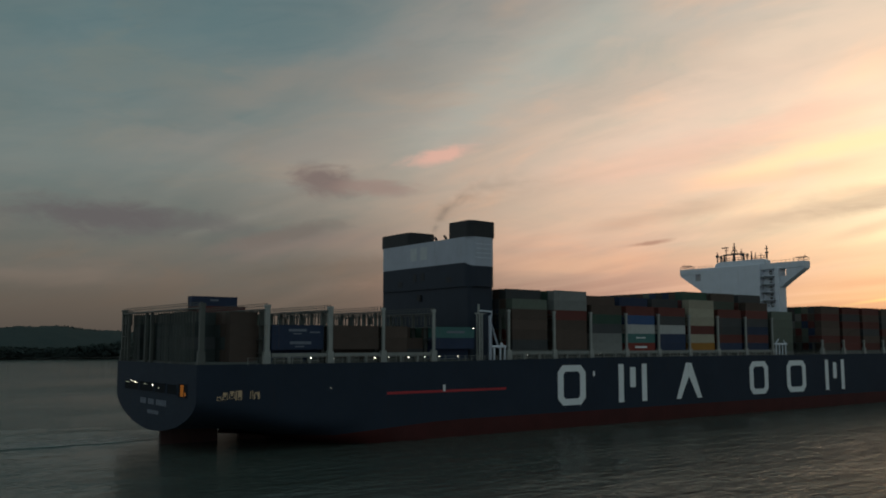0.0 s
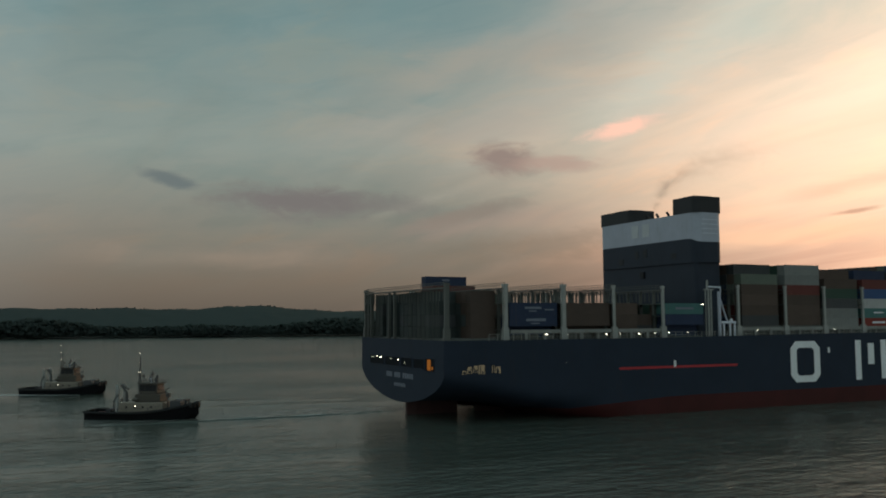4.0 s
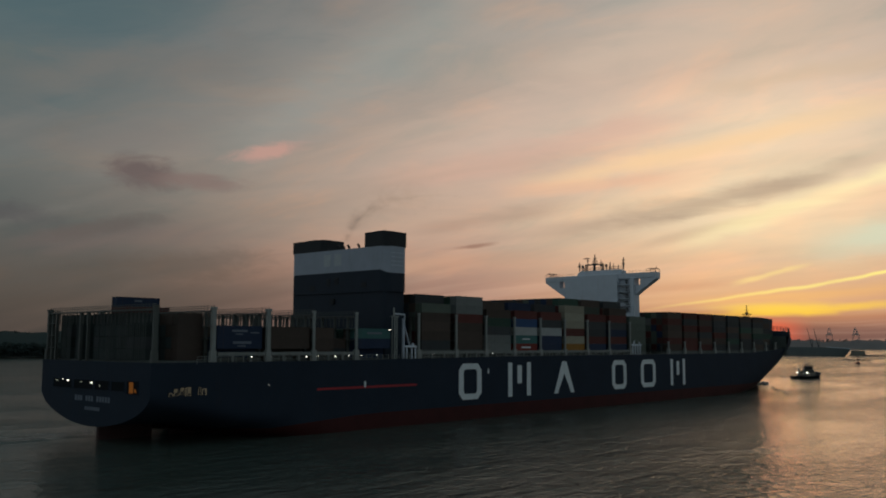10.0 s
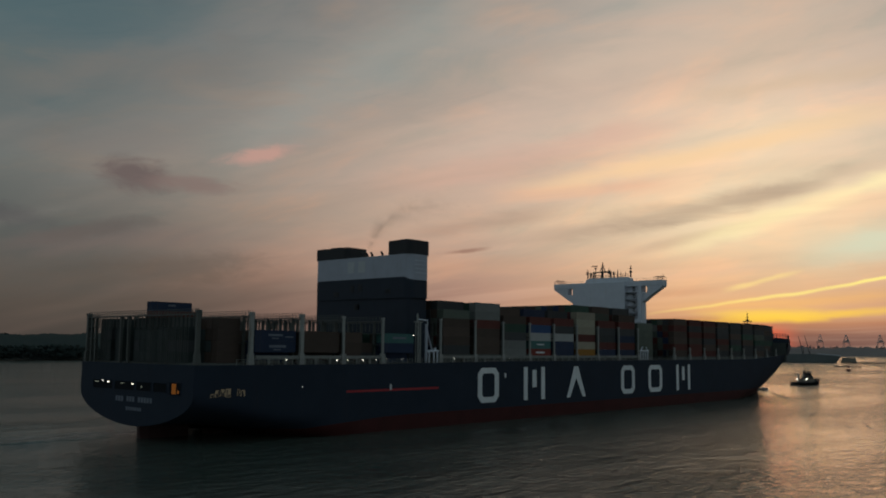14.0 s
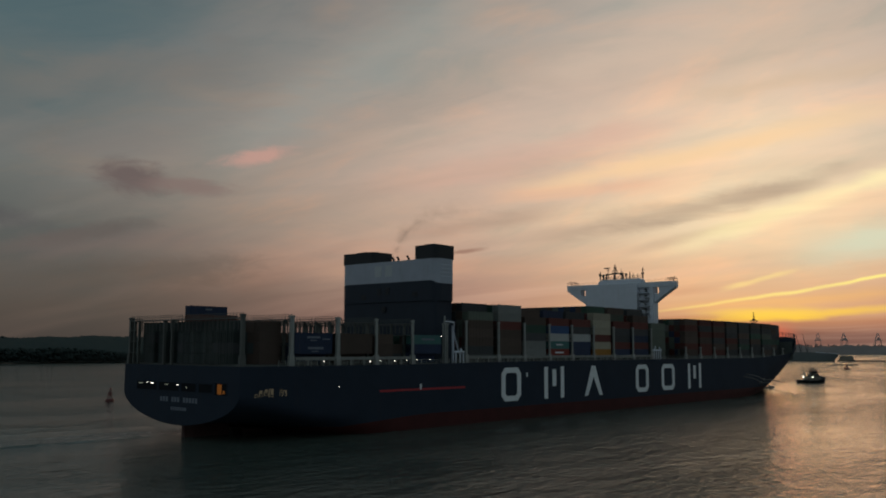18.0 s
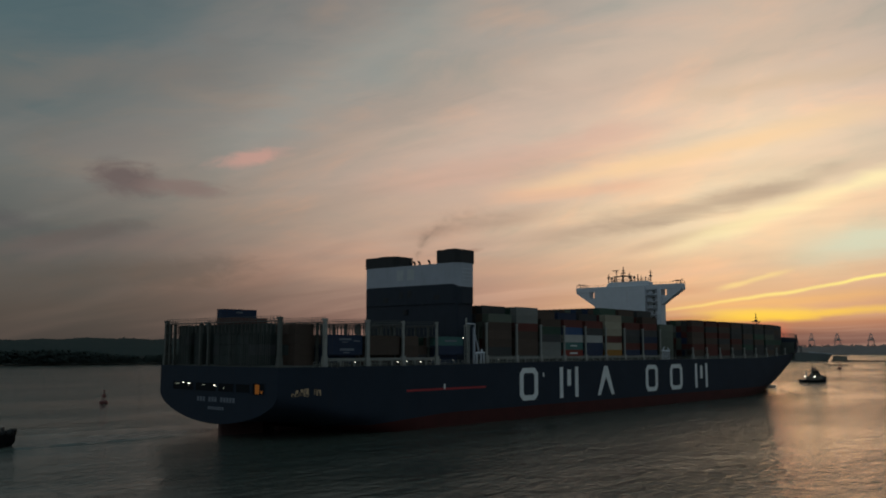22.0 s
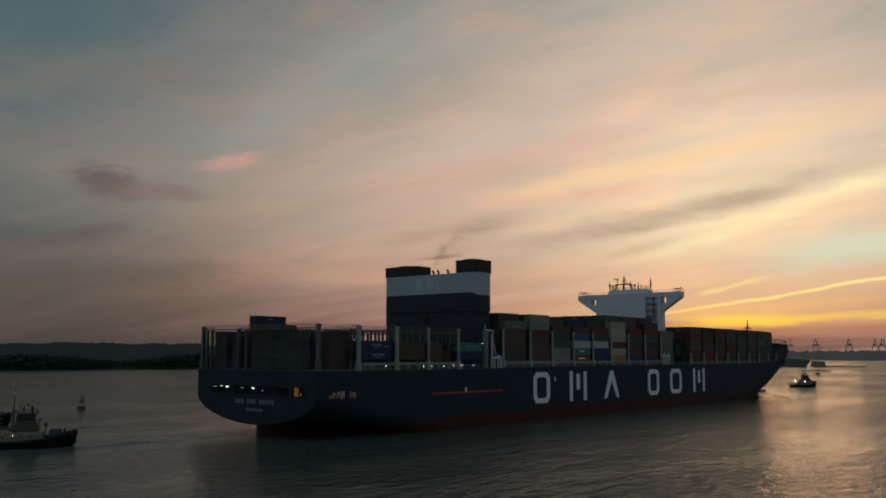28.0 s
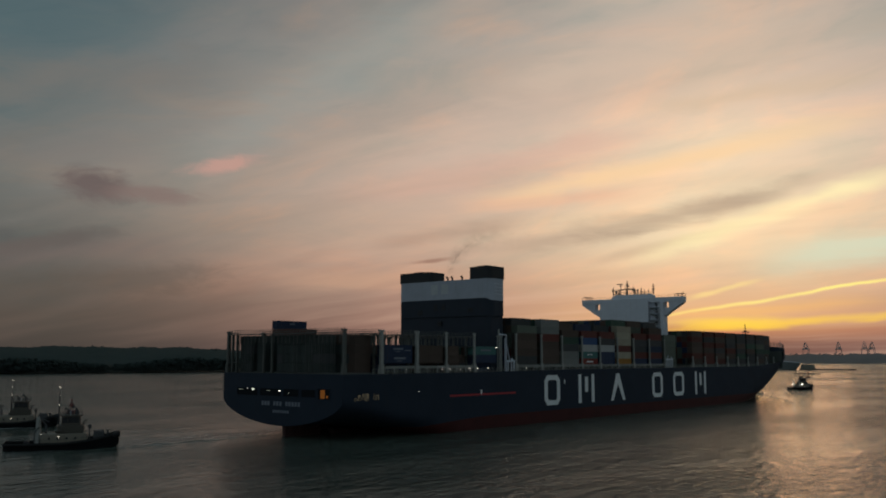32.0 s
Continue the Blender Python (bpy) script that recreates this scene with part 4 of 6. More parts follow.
def box_bars(x0, rows, y, name="label_bar"):
    for x, w, z, h in rows:
        bm = B()
        block(bm, x0 + x, x0 + x + w, y - 0.02, y, z, z + h)
        part(name, bm, NAME_PAINT if x0 < 100 else LETTER, ship, "plain white bar on a container side")


box_bars(19.7, ((4.0, 4.2, 24.3, 0.5), (5.0, 2.0, 23.7, 0.25), (4.3, 5.0, 21.6, 0.6), (5.5, 2.2, 21.0, 0.25), (9.0, 2.4, 24.0, 0.3)), -25.16)
box_bars(19.7, ((5.0, 2.2, 32.3, 0.5),), 19.94)
box_bars(61.4, ((4.0, 5.4, 24.2, 0.55),), -25.16)
box_bars(129.2, ((3.4, 5.0, 20.5, 0.5), (4.0, 4.0, 23.2, 0.35)), -25.26)

# ---- funnel casing ----


def rounded_block(x0, x1, y0, y1, z0, z1, r, seg=5, dip0=0.0, dip1=0.0):
    """An upright block with rounded upright edges; a dip lowers an edge round the ends."""
    def ring(z, dip):
        pts = []
        for cx, cy, a0 in ((x1 - r, y1 - r, 0), (x0 + r, y1 - r, 90), (x0 + r, y0 + r, 180), (x1 - r, y0 + r, 270)):
            for k in range(seg + 1):
                a = radians(a0 + 90 * k / seg)
                py = cy + r * math.sin(a)
                k = max(0.0, (abs(py - (y0 + y1) / 2) - (y1 - y0) / 2 + r) / r)
                pts.append((cx + r * math.cos(a), py, z - dip * k * k * (3 - 2 * k)))
        return pts
    return loft(B(), [ring(z0, dip0), ring(z1, dip1)])


funnel = part("funnel_casing", rounded_block(74.9, 82.8, -21.9, 17.8, 16.6, 36.0, 0.8), NAVY_F, ship, "broad navy funnel casing")
part("funnel_upper", rounded_block(74.5, 83.4, -22.6, 18.4, 36.0, 42.0, 2.4, 10, 0.0, 0.85), NAVY_F, funnel)
part("funnel_band", rounded_block(74.5, 83.4, -22.6, 18.4, 42.0, 48.5, 2.4, 10, 0.85, 0.0), BAND, funnel, "broad white funnel band")
for y0, y1, z1 in ((3.4, 18.4, 52.0), (-22.6, -13.1, 52.6)):
    st = part("funnel_top", rounded_block(74.5, 83.4, y0, y1, 48.5, z1, 1.6, 8), SMOKE_BLACK, funnel, "sooty black funnel top")
    bm = B()
    m = (y0 + y1) / 2
    block(bm, 76.5, 81.0, m - 2.0, m + 2.2, z1, z1 + 0.45)
    part("vent_box", bm, SMOKE_BLACK, st)
for y in (0.7, -1.2, -3.3, -7.6):
    bm = B()
    rod(bm, (78.5, y, 48.3), (78.5, y, 49.7), 0.34, 10)
    rod(bm, (78.5, y, 49.6), (78.0, y + 0.25, 50.3), 0.34, 10)
    part("exhaust_pipe", bm, SMOKE_BLACK, funnel, "sooty exhaust pipe")
for y0, z0 in ((1.6, 43.9), (-3.0, 43.9)):
    bm = B()
    block(bm, 74.42, 74.49, y0 - 1.5, y0 + 1.5, z0, z0 + 3.4)
    part("funnel_emblem", bm, paint("grey_emblem", (0.50, 0.52, 0.53), 0.5), funnel, "faint grey plain emblem")
for y0, z0, w, h in ((1.0, 38.2, 1.6, 2.2), (-2.6, 38.4, 1.6, 2.2), (-0.8, 33.0, 1.8, 1.6), (8, 37, 2.2, 1.6), (-14, 37.4, 2.2, 1.4)):
    bm = B()
    for k in range(5):
        block(bm, 74.40, 74.5 if z0 >= 36 else 74.95, y0 - w / 2, y0 + w / 2, z0 + k * h / 5, z0 + (k + 0.7) * h / 5)
    part("louvre", bm, SMOKE_BLACK, funnel, "dark ventilation louvre")
for k in range(4):
    bm = B()
    block(bm, 76.5, 81.5, -22.68, -22.6, 43.2 + k * 1.15, 43.35 + k * 1.15)
    part("casing_seam", bm, WHITE, funnel)

# provision crane and rope ladder tower beside the funnel
bm = B()
for px in (74.8, 75.7):
    for py in (-25.9, -25.0):
        block(bm, px - 0.13, px + 0.13, py - 0.13, py + 0.13, 16.6, 29.0)
for k in range(12):
    z, q = 17.2 + k * 0.98, 1 if k % 2 else -1
    rod(bm, (75.25 - 0.45 * q, -25.9, z), (75.25 + 0.45 * q, -25.9, z + 0.98), 0.08, 5)
    block(bm, 74.8, 75.7, -25.98, -25.86, z - 0.06, z + 0.06)
block(bm, 74.3, 76.4, -26.1, -24.8, 28.9, 29.2)
rod(bm, (75.0, -25.4, 29.0), (75.0, -25.4, 31.4), 0.3, 10, 0.25)
tower = part("crane_post", bm, STEEL, ship, "pale lattice provision crane post beside the funnel")
bm = B()
rod(bm, (75.0, -25.4, 29.8), (79.0, -25.6, 29.6), 0.2)
rod(bm, (79.0, -25.6, 29.6), (79.0, -25.6, 28.2), 0.12)
part("crane_arm", bm, WHITE, tower)
bm = B()
rod(bm, (78.5, -25.6, 16.6), (78.5, -25.6, 28.6), 0.42, 10)
rod(bm, (78.5, -25.6, 27.4), (81.2, -25.6, 20.6), 0.24)
part("crane_jib", bm, BAND, tower)
bm = B()
for x in (79.6, 81.6, 83.0):
    rod(bm, (x, -25.8, 16.6), (x, -25.8, 21.0), 0.26)
rod(bm, (78.8, -25.8, 21.0), (83.4, -25.8, 21.0), 0.3)
rod(bm, (82.0, -25.8, 21.0), (82.0, -25.8, 22.0), 0.5, 8, 0.3)
part("boat_davit", bm, WHITE, ship, "white davit frame at the deck edge")
bm = B()
for x in (201.5, 203.4, 205.2, 207.0):
    rod(bm, (x, -26.1, 17.4), (x, -26.1, 21.6), 0.26)
rod(bm, (200.6, -26.1, 21.6), (207.8, -26.1, 21.6), 0.3)
rod(bm, (201.5, -26.1, 21.6), (203.0, -26.1, 23.2), 0.22)
rod(bm, (207.0, -26.1, 21.6), (206.0, -26.1, 22.8), 0.22)
part("boat_davit", bm, WHITE, ship, "white davit frame at the deck edge")

# ---- bridge house ----
bm = bevelled(block(B(), 219.5, 224.0, -9.3, 16.2, 16.6, 50.2), 0.12)
house = part("bridge_house", bm, WHITE, ship, "tall white accommodation block with bridge wings")
part("stair_tower", block(B(), 221.9, 224.0, -16.8, -9.3, 16.6, 50.2), WHITE, house)
part("stair_column", block(B(), 219.5, 221.9, -16.8, -15.3, 16.6, 48.2), WHITE, house)
part("lower_stair_casing", block(B(), 219.6, 221.9, -15.3, -9.3, 16.6, 34.2), WHITE, house)
for k in range(6, 11):
    z = 17.2 + k * 2.85
    bm = block(B(), 219.5, 221.9, -15.3, -9.3, z, z + 0.24)
    for y in (-15.2, -13.2, -11.2):
        block(bm, 219.5, 219.62, y, y + 0.1, z + 0.24, z + 1.2)
    block(bm, 219.5, 219.6, -15.3, -9.3, z + 1.15, z + 1.25)
    block(bm, 219.5, 219.6, -15.3, -9.3, z + 0.65, z + 0.73)
    part("stair_landing", bm, WHITE, house, "open stair landing")
    # a flight of steps up to the next landing
    if k < 10:
        bm = B()
        for n in range(12):
            u = n / 11
            y = -14.9 + 5.2 * u
            block(bm, 220.4, 221.3, y, y + 0.34, z + 0.3 + 2.5 * u, z + 0.38 + 2.5 * u)
        rod(bm, (220.4, -14.9, z + 0.2), (220.4, -9.6, z + 2.75), 0.09, 5)
        rod(bm, (220.4, -14.9, z + 1.2), (220.4, -9.6, z + 3.75 - 1.0), 0.05, 5)
        part("stair_flight", bm, STEEL, house, "pale grey outside stair flight")
    part("door", block(B(), 221.82, 221.9, -12.9, -11.7, z + 0.3, z + 2.2), DARKSTEEL, house)
    part("window", block(B(), 221.82, 221.9, -15.0, -14.0, z + 0.9, z + 1.9), GLASS, house)
# the wing runs the full beam
part("wing_deck", bevelled(block(B(), 220.2, 224.0, -26.3, 26.3, 48.2, 50.4), 0.08), WHITE, house, "white bridge wing running the full beam")
for side in (-1, 1):
    s = side
    inner = 16.2 if s > 0 else 16.8
    # sloped bracket, open between web and house
    bm = B()
    plate(bm, [(s * 19.2, 48.2), (s * 26.2, 48.2), (s * 26.2, 47.8), (s * 19.2, 43.2)], "x", 220.4, 3.4)
    part("wing_web", bm, WHITE, house)
    bm = B()
    plate(bm, [(s * inner, 41.4), (s * 19.2, 43.2), (s * 19.2, 45.5), (s * inner, 45.5)], "x", 220.4, 3.4)
    part("wing_bracket", bm, WHITE, house)
    for x in (220.4, 223.8):
        bm = B()
        for y in (22.2, 24.2, 26.1):
            rod(bm, (x, s * y, 50.3), (x, s * y, 51.6), 0.07, 5)
        for z in (51.0, 51.6):
            rod(bm, (x, s * 22.0, z), (x, s * 26.2, z), 0.07, 5)
        part("wing_rail", bm, DARKSTEEL, house)
    bm = block(B(), 221.2, 223.2, min(s * 22.6, s * 26.0), max(s * 22.6, s * 26.0), 51.75, 51.95)
    rod(bm, (222.2, s * 25.6, 51.9), (222.2, s * 25.6, 52.7), 0.1, 6)
    part("wing_awning", bm, DARKSTEEL, house)
    bm = B()
    n = 7
    for k in range(n):
        y = s * (11.2 + k * 1.6)
        rod(bm, (220.4, y, 50.3), (220.4, y, 51.2), 0.05, 4)
    rod(bm, (220.4, s * 11.0, 51.2), (220.4, s * 22.0, 51.2), 0.05, 4)
    part("rail_run", bm, DARKSTEEL, house)
bm = loft(B(), [[(220.6, -11.0, 50.4), (224.0, -11.0, 50.4), (224.0, 10.4, 50.4), (220.6, 10.4, 50.4)], [(220.9, -11.0, 51.6), (224.0, -11.0, 51.6), (224.0, 10.2, 51.6), (220.9, 10.2, 51.6)], [(221.0, -9.6, 52.3), (224.0, -9.6, 52.3), (224.0, 8.6, 52.3), (221.0, 8.6, 52.3)]])
part("wheelhouse", bm, WHITE, house)
# roof rail and portal frames carrying the aerials
bm = B()
for k in range(17):
    y = 9.6 - k * 1.32
    rod(bm, (221.2, y, 52.0), (221.2, y, 53.5), 0.08, 5)
for z in (52.7, 53.5):
    rod(bm, (221.2, 9.6, z), (221.2, -11.5, z), 0.09, 5)
part("roof_rail", bm, DARKSTEEL, house)
bm = B()
for y in (6.4, 2.4, -1.8):
    block(bm, 221.0, 221.5, y - 0.28, y + 0.28, 52.2, 54.6)
block(bm, 221.0, 221.5, -2.2, 6.8, 54.5, 55.0)
part("aerial_portal", bm, DARKSTEEL, house)
masts = ((2.0, 59.0, 0.36), (5.5, 57.6, 0.22), (9.5, 56.2, 0.26), (-11.4, 57.0, 0.34), (-1.0, 56.6, 0.16), (-5.2, 55.4, 0.34), (-6.8, 54.8, 0.2), (-9.0, 54.4, 0.2), (7.4, 55.0, 0.14))
for y, z, r in masts:
    bm = B()
    rod(bm, (221.2, y, 52.2), (221.2, y, z), r, 8, r * 0.55)
    if y == 5.5:                     # radar scanner
        block(bm, 221.0, 221.4, y - 0.9, y + 1.9, z - 0.3, z + 0.1)
        block(bm, 220.9, 221.6, y - 0.5, y + 0.5, z - 1.2, z - 0.9)
    elif y == 2.0:
        for dz, w in ((1.5, 0.8), (2.8, 1.2), (3.8, 1.5)):
            rod(bm, (221.2, y - w, z - dz), (221.2, y + w, z - dz), 0.13, 6)
        for q in (-1, 1):
            rod(bm, (221.2, y + q * 1.4, 54.8), (221.2, y + q * 0.2, z - 1.4), 0.1, 6)
    elif z > 56:
        rod(bm, (221.2, y - 0.7, z - 1.2), (221.2, y + 0.7, z - 1.2), 0.14, 6)
        block(bm, 220.9, 221.5, y - 0.5, y + 0.5, 54.0, 54.7)
    part("mast", bm, DARKSTEEL, house, "dark radar and signal mast")
for y in (-3.4, 7.9):
    bm = B()
    bmesh.ops.create_uvsphere(bm, u_segments=12, v_segments=8, radius=0.6, matrix=Matrix.Translation((221.2, y, 54.2)))
    rod(bm, (221.2, y, 52.2), (221.2, y, 53.8), 0.2)
    part("radome", bm, FRAME_STEEL, house)
# ---- forecastle ----
bm = B()
rod(bm, (371.5, 0, 26.2), (371.5, 0, 43.0), 0.45, 8, 0.2)
for q in (-1, 1):
    rod(bm, (371.5, 0, 36.4), (371.5, q * 2.3, 38.2), 0.16, 6)
rod(bm, (371.5, -2.5, 38.2), (371.5, 2.5, 38.2), 0.2, 6)
rod(bm, (371.5, -0.8, 40.4), (371.5, 0.8, 40.4), 0.14, 6)
block(bm, 371.0, 372.0, -0.8, 0.8, 38.2, 39.2)
part("foremast", bm, DARKSTEEL, ship, "slim dark foremast with cross trees")
bm = B()
for s in (-1, 1):
    prev = None
    for x in (367, 371, 375, 379, 383, 387, 390, 393, 395.5, 397.5):
        y = s * half_breadth(x, 26) * 0.97
        rod(bm, (x, y, deck_z(x) - 0.5), (x, y, deck_z(x) + 2.5), 0.18, 5)
        if prev:
            for dz in (0.9, 1.6, 2.4):
                rod(bm, (prev[0], prev[1], deck_z(prev[0]) + dz), (x, y, deck_z(x) + dz), 0.09, 5)
        prev = (x, y)
part("bow_rail", bm, DARKSTEEL, ship, "dark rail round the forecastle")
for x, y in ((380, -7), (380, 7), (388, 0)):
    bm = B()
    block(bm, x - 1.5, x + 1.5, y - 1.2, y + 1.2, 26.2, 28.0, 0.3)
    rod(bm, (x, y - 2.0, 27.6), (x, y + 2.0, 27.6), 0.9, 10)
    part("windlass", bm, DARKSTEEL, ship, "dark anchor windlass on the forecastle")

# ---- deck edge rail, lamps and small fittings ----
for x0 in range(14, 300, 26):
    bm = B()
    for k in range(14):
        x = x0 + k * 26 / 13
        rod(bm, (x, -26.5, 17.4), (x, -26.5, 18.9), 0.05, 4)
    for z in (18.25, 18.85):
        rod(bm, (x0, -26.5, z), (x0 + 26, -26.5, z), 0.045, 4)
    part("side_rail", bm, STEEL, ship)
for x, y, z, s in ((28.6, -25.9, 18.7, 0.30), (34.0, -25.9, 18.6, 0.28), (44.6, -25.9, 18.6, 0.30), (48.4, -25.9, 18.7, 0.2), (53.8, -25.9, 18.6, 0.26), (58.4, -25.9, 18.7, 0.2), (62.5, -25.9, 18.8, 0.26), (68.2, -25.9, 18.8, 0.24),
                   (72.9, -25.9, 25.4, 0.24), (90.4, -25.9, 18.9, 0.18), (116.6, -26.3, 18.9, 0.16), (33.0, -26.85, 12.4, 0.09)):
    bm = B()
    s *= 0.58
    block(bm, x - s, x + s, y - s * 0.6, y, z - s * 0.6, z + s * 0.6)
    lamp = part("deck_lamp", bm, LAMP, ship, "small lit white deck lamp")
    bm = B()
    block(bm, x - s - 0.1, x + s + 0.1, y, y + 0.25, z - s, z + s)
    part("lamp_housing", bm, DARKSTEEL, lamp)
# passage beside the hatches: a pale walkway girder on short pillars, dark plating behind
PASSAGE = paint("worn_passage_paint", (0.21, 0.215, 0.20), 0.6, vary=0.3, scale=0.4, stain=(0.15, 0.09, 0.06))
for i, x in enumerate(BRIDGES[:-1]):
    x1 = BRIDGES[i + 1]
    if x < 10 or x1 - x > 20:
        continue
    part("walkway_girder", block(B(), x + 0.9, x1 - 0.9, -26.1, -25.6, 19.0, 19.75), PASSAGE, ship)
    n = 3
    for k in range(1, n):
        xa = x + (x1 - x) * k / n
        bm = block(B(), xa - 0.35, xa + 0.35, -26.0, -25.6, 16.6, 19.0)
        part("walkway_pillar", bm, PASSAGE, ship)
    for k in range(n):
        xa = x + 1.4 + k * (x1 - x - 2.8) / n
        bm = block(B(), xa, xa + (x1 - x - 2.8) / n - 0.8, -25.25, -25.22, 17.0, 18.7)
        part("coaming_plate", bm, FRAME_STEEL, ship)
ROD_MESH = bpy.data.meshes.new("lashing_rod")
bm = rod(B(), (0, 0, 0), (0, 0, 11.6), 0.06, 5)
bm.to_mesh(ROD_MESH)
bm.free()
ROD_MESH.materials.append(FRAME_STEEL)
# upright lashing rods on the after faces of the last stacks
for y in (-20.3, -17.8, -15.3, -12.8, -10.3, -5.3, 13.4, 15.9, 18.4):
    for q in (-0.75, 0.05, 0.75):
        shared("lashing_rod", ROD_MESH, ship, (4.75, y + q, 16.8))

# ---- foam at bow and stern, moving with the ship ----


def foam_material():
    m = bpy.data.materials.new("thin_foam_water")
    m.use_nodes = True
    g = Graph(m.node_tree)
    tc = g.node("ShaderNodeTexCoord").outputs["Object"]
    n1 = g.noise(g.mapping(tc, scale=(0.10, 0.5, 1)), 1.0, 6, 0.65)
    n2 = g.noise(tc, 1.6, 4, 0.6)
    cover = g.range(g.math("ADD", g.math("MULTIPLY", n1, 0.75), g.math("MULTIPLY", n2, 0.25)), 0.38, 0.60)
    bsdf = g.node("ShaderNodeBsdfPrincipled")
    g.put(g.mix(cover, (0.15, 0.155, 0.145, 1), (0.42, 0.41, 0.39, 1)), bsdf.inputs["Base Color"])
    bsdf.inputs["Roughness"].default_value = 0.35
    clear = g.node("ShaderNodeBsdfTransparent")
    mx = g.node("ShaderNodeMixShader")
    place = g.node("ShaderNodeSeparateXYZ")
    g.put(tc, place.inputs[0])
    ends = g.math("ADD", g.range(place.outputs[0], -120, -5), g.range(place.outputs[0], 200, 260), clamp=True)
    g.put(g.math("MULTIPLY", g.math("ADD", g.math("MULTIPLY", cover, 0.34), 0.06), ends), mx.inputs[0])
    g.tree.links.new(clear.outputs[0], mx.inputs[1])
    g.tree.links.new(bsdf.outputs[0], mx.inputs[2])
    g.tree.links.new(mx.outputs[0], g.node("ShaderNodeOutputMaterial").inputs[0])
    return m


FOAM = foam_material()


def foam_sheet(name, outline, label, material=None):
    """A thin sheet of broken foam with a ragged outline, lying on the water."""
    bm = B()
    rings = []
    for x, y0, y1 in outline:
        rings.append([bm.verts.new((x, y0 + (y1 - y0) * k / 6, 0.05 + 0.04 * math.sin(k * math.pi / 6))) for k in range(7)])
    for a, b in zip(rings, rings[1:]):
        for k in range(6):
            bm.faces.new((a[k], b[k], b[k + 1], a[k + 1]))
    bmesh.ops.recalc_face_normals(bm, faces=bm.faces)
    ob = tagged(part(name, bm, material or FOAM), label, "wake", kind="stuff")
    ob.visible_shadow = False
    return ob


rw = random.Random(4)
# besides foam, the pale sheet colours in the sky mirrored by the slick
wake = foam_sheet("stern_wake", [(-x, 8.5 - 0.01 * x + rw.uniform(-0.6, 0.6), 23.0 + 0.06 * x + rw.uniform(-1.5, 1.5)) for x in range(-18, 130, 7)][::-1], "thin broken foam trailing behind the stern")
wash = foam_sheet("propeller_wash", [(x, 9 + rw.uniform(-1, 1), 17 + rw.uniform(-1, 1)) for x in (16, 19, 22, 25, 28, 31)], "small patch of white wash beside the rudder")


def ridges(name, lines, label):
    """Low swells of water: for each line its points (x, y), half width and height."""
    bm = B()
    for pts, half, height in lines:
        n = len(pts)
        grid = []
        for i, (x, y) in enumerate(pts):
            x0, y0 = pts[max(0, i - 1)]
            x1, y1 = pts[min(n - 1, i + 1)]
            ln = math.hypot(x1 - x0, y1 - y0)
            nx, ny = -(y1 - y0) / ln, (x1 - x0) / ln
            fade = math.sin(math.pi * (i + 0.4) / (n - 0.2)) ** 0.5 * (0.75 + 0.25 * math.sin(i * 1.9))
            row = []
            for k in range(9):
                s = k / 4 - 1
                row.append(bm.verts.new((x + nx * half * s, y + ny * half * s, -0.05 + fade * height * (0.5 + 0.5 * math.cos(math.pi * s)))))
            grid.append(row)
        for a, b in zip(grid, grid[1:]):
            for k in range(8):
                bm.faces.new((a[k], b[k], b[k + 1], a[k + 1]))
    bmesh.ops.recalc_face_normals(bm, faces=bm.faces)
    for f in bm.faces:
        f.smooth = True
        if f.normal.z < 0:
            f.normal_flip()
    return tagged(part(name, bm, WATER), label, "wake", kind="stuff")


def bend(x0, y0, x1, y1, n, sag=0.0):
    return [(x0 + (x1 - x0) * k / n, y0 + (y1 - y0) * k / n + sag * math.sin(math.pi * k / n) + 0.5 * math.sin(k * 2.3)) for k in range(n + 1)]


bow_wave = ridges("bow_wave", ((bend(396, 0, 300, -50, 22, 1.5), 1.1, 0.75), (bend(372, -18, 262, -60, 22, 1.0), 1.2, 0.5), (bend(345, -28, 238, -62, 18, 0.5), 1.2, 0.35)), "diverging swells pushed aside by the bow")
wake_swell = ridges("wake_swell", ((bend(16, 9.6, -60, 9.5, 18, -2.5), 1.6, 0.5), (bend(18, 30, -55, 36, 14, 1.5), 2.6, 0.3), (bend(10, 44, -70, 60, 14, 1.5), 2.4, 0.22)), "low wake swells trailing from the stern")
bm = B()
for k in range(26):
    a, r = rw.uniform(0, 6.28), rw.uniform(0, 1.0) ** 0.5
    bmesh.ops.create_icosphere(bm, subdivisions=2, radius=rw.uniform(0.5, 1.1), matrix=Matrix.Translation((389 + 7 * r * math.cos(a), 0.5 + 2.2 * r * math.sin(a), rw.uniform(-0.4, 0.5) + 0.8 * (1 - r))))
for f in bm.faces:
    f.smooth = True
tug_wash = foam_sheet("tug_wash", [(x, -5.2 - 0.10 * (6 - x) + rw.uniform(-0.3, 0.3), -4.0 + rw.uniform(-0.2, 0.2)) for x in range(-26, 8, 3)], "white wash along the side of a tug", paint("tug_white_water", (0.46, 0.46, 0.44), 0.6, vary=0.5, scale=0.8))
crest = tagged(part("bow_crest", bm, paint("white_water", (0.34, 0.33, 0.31), 0.5, vary=0.4, scale=1.2)), "lump of broken water pushed up over the bulb", "wake", kind="stuff")

# ---- tugs ----


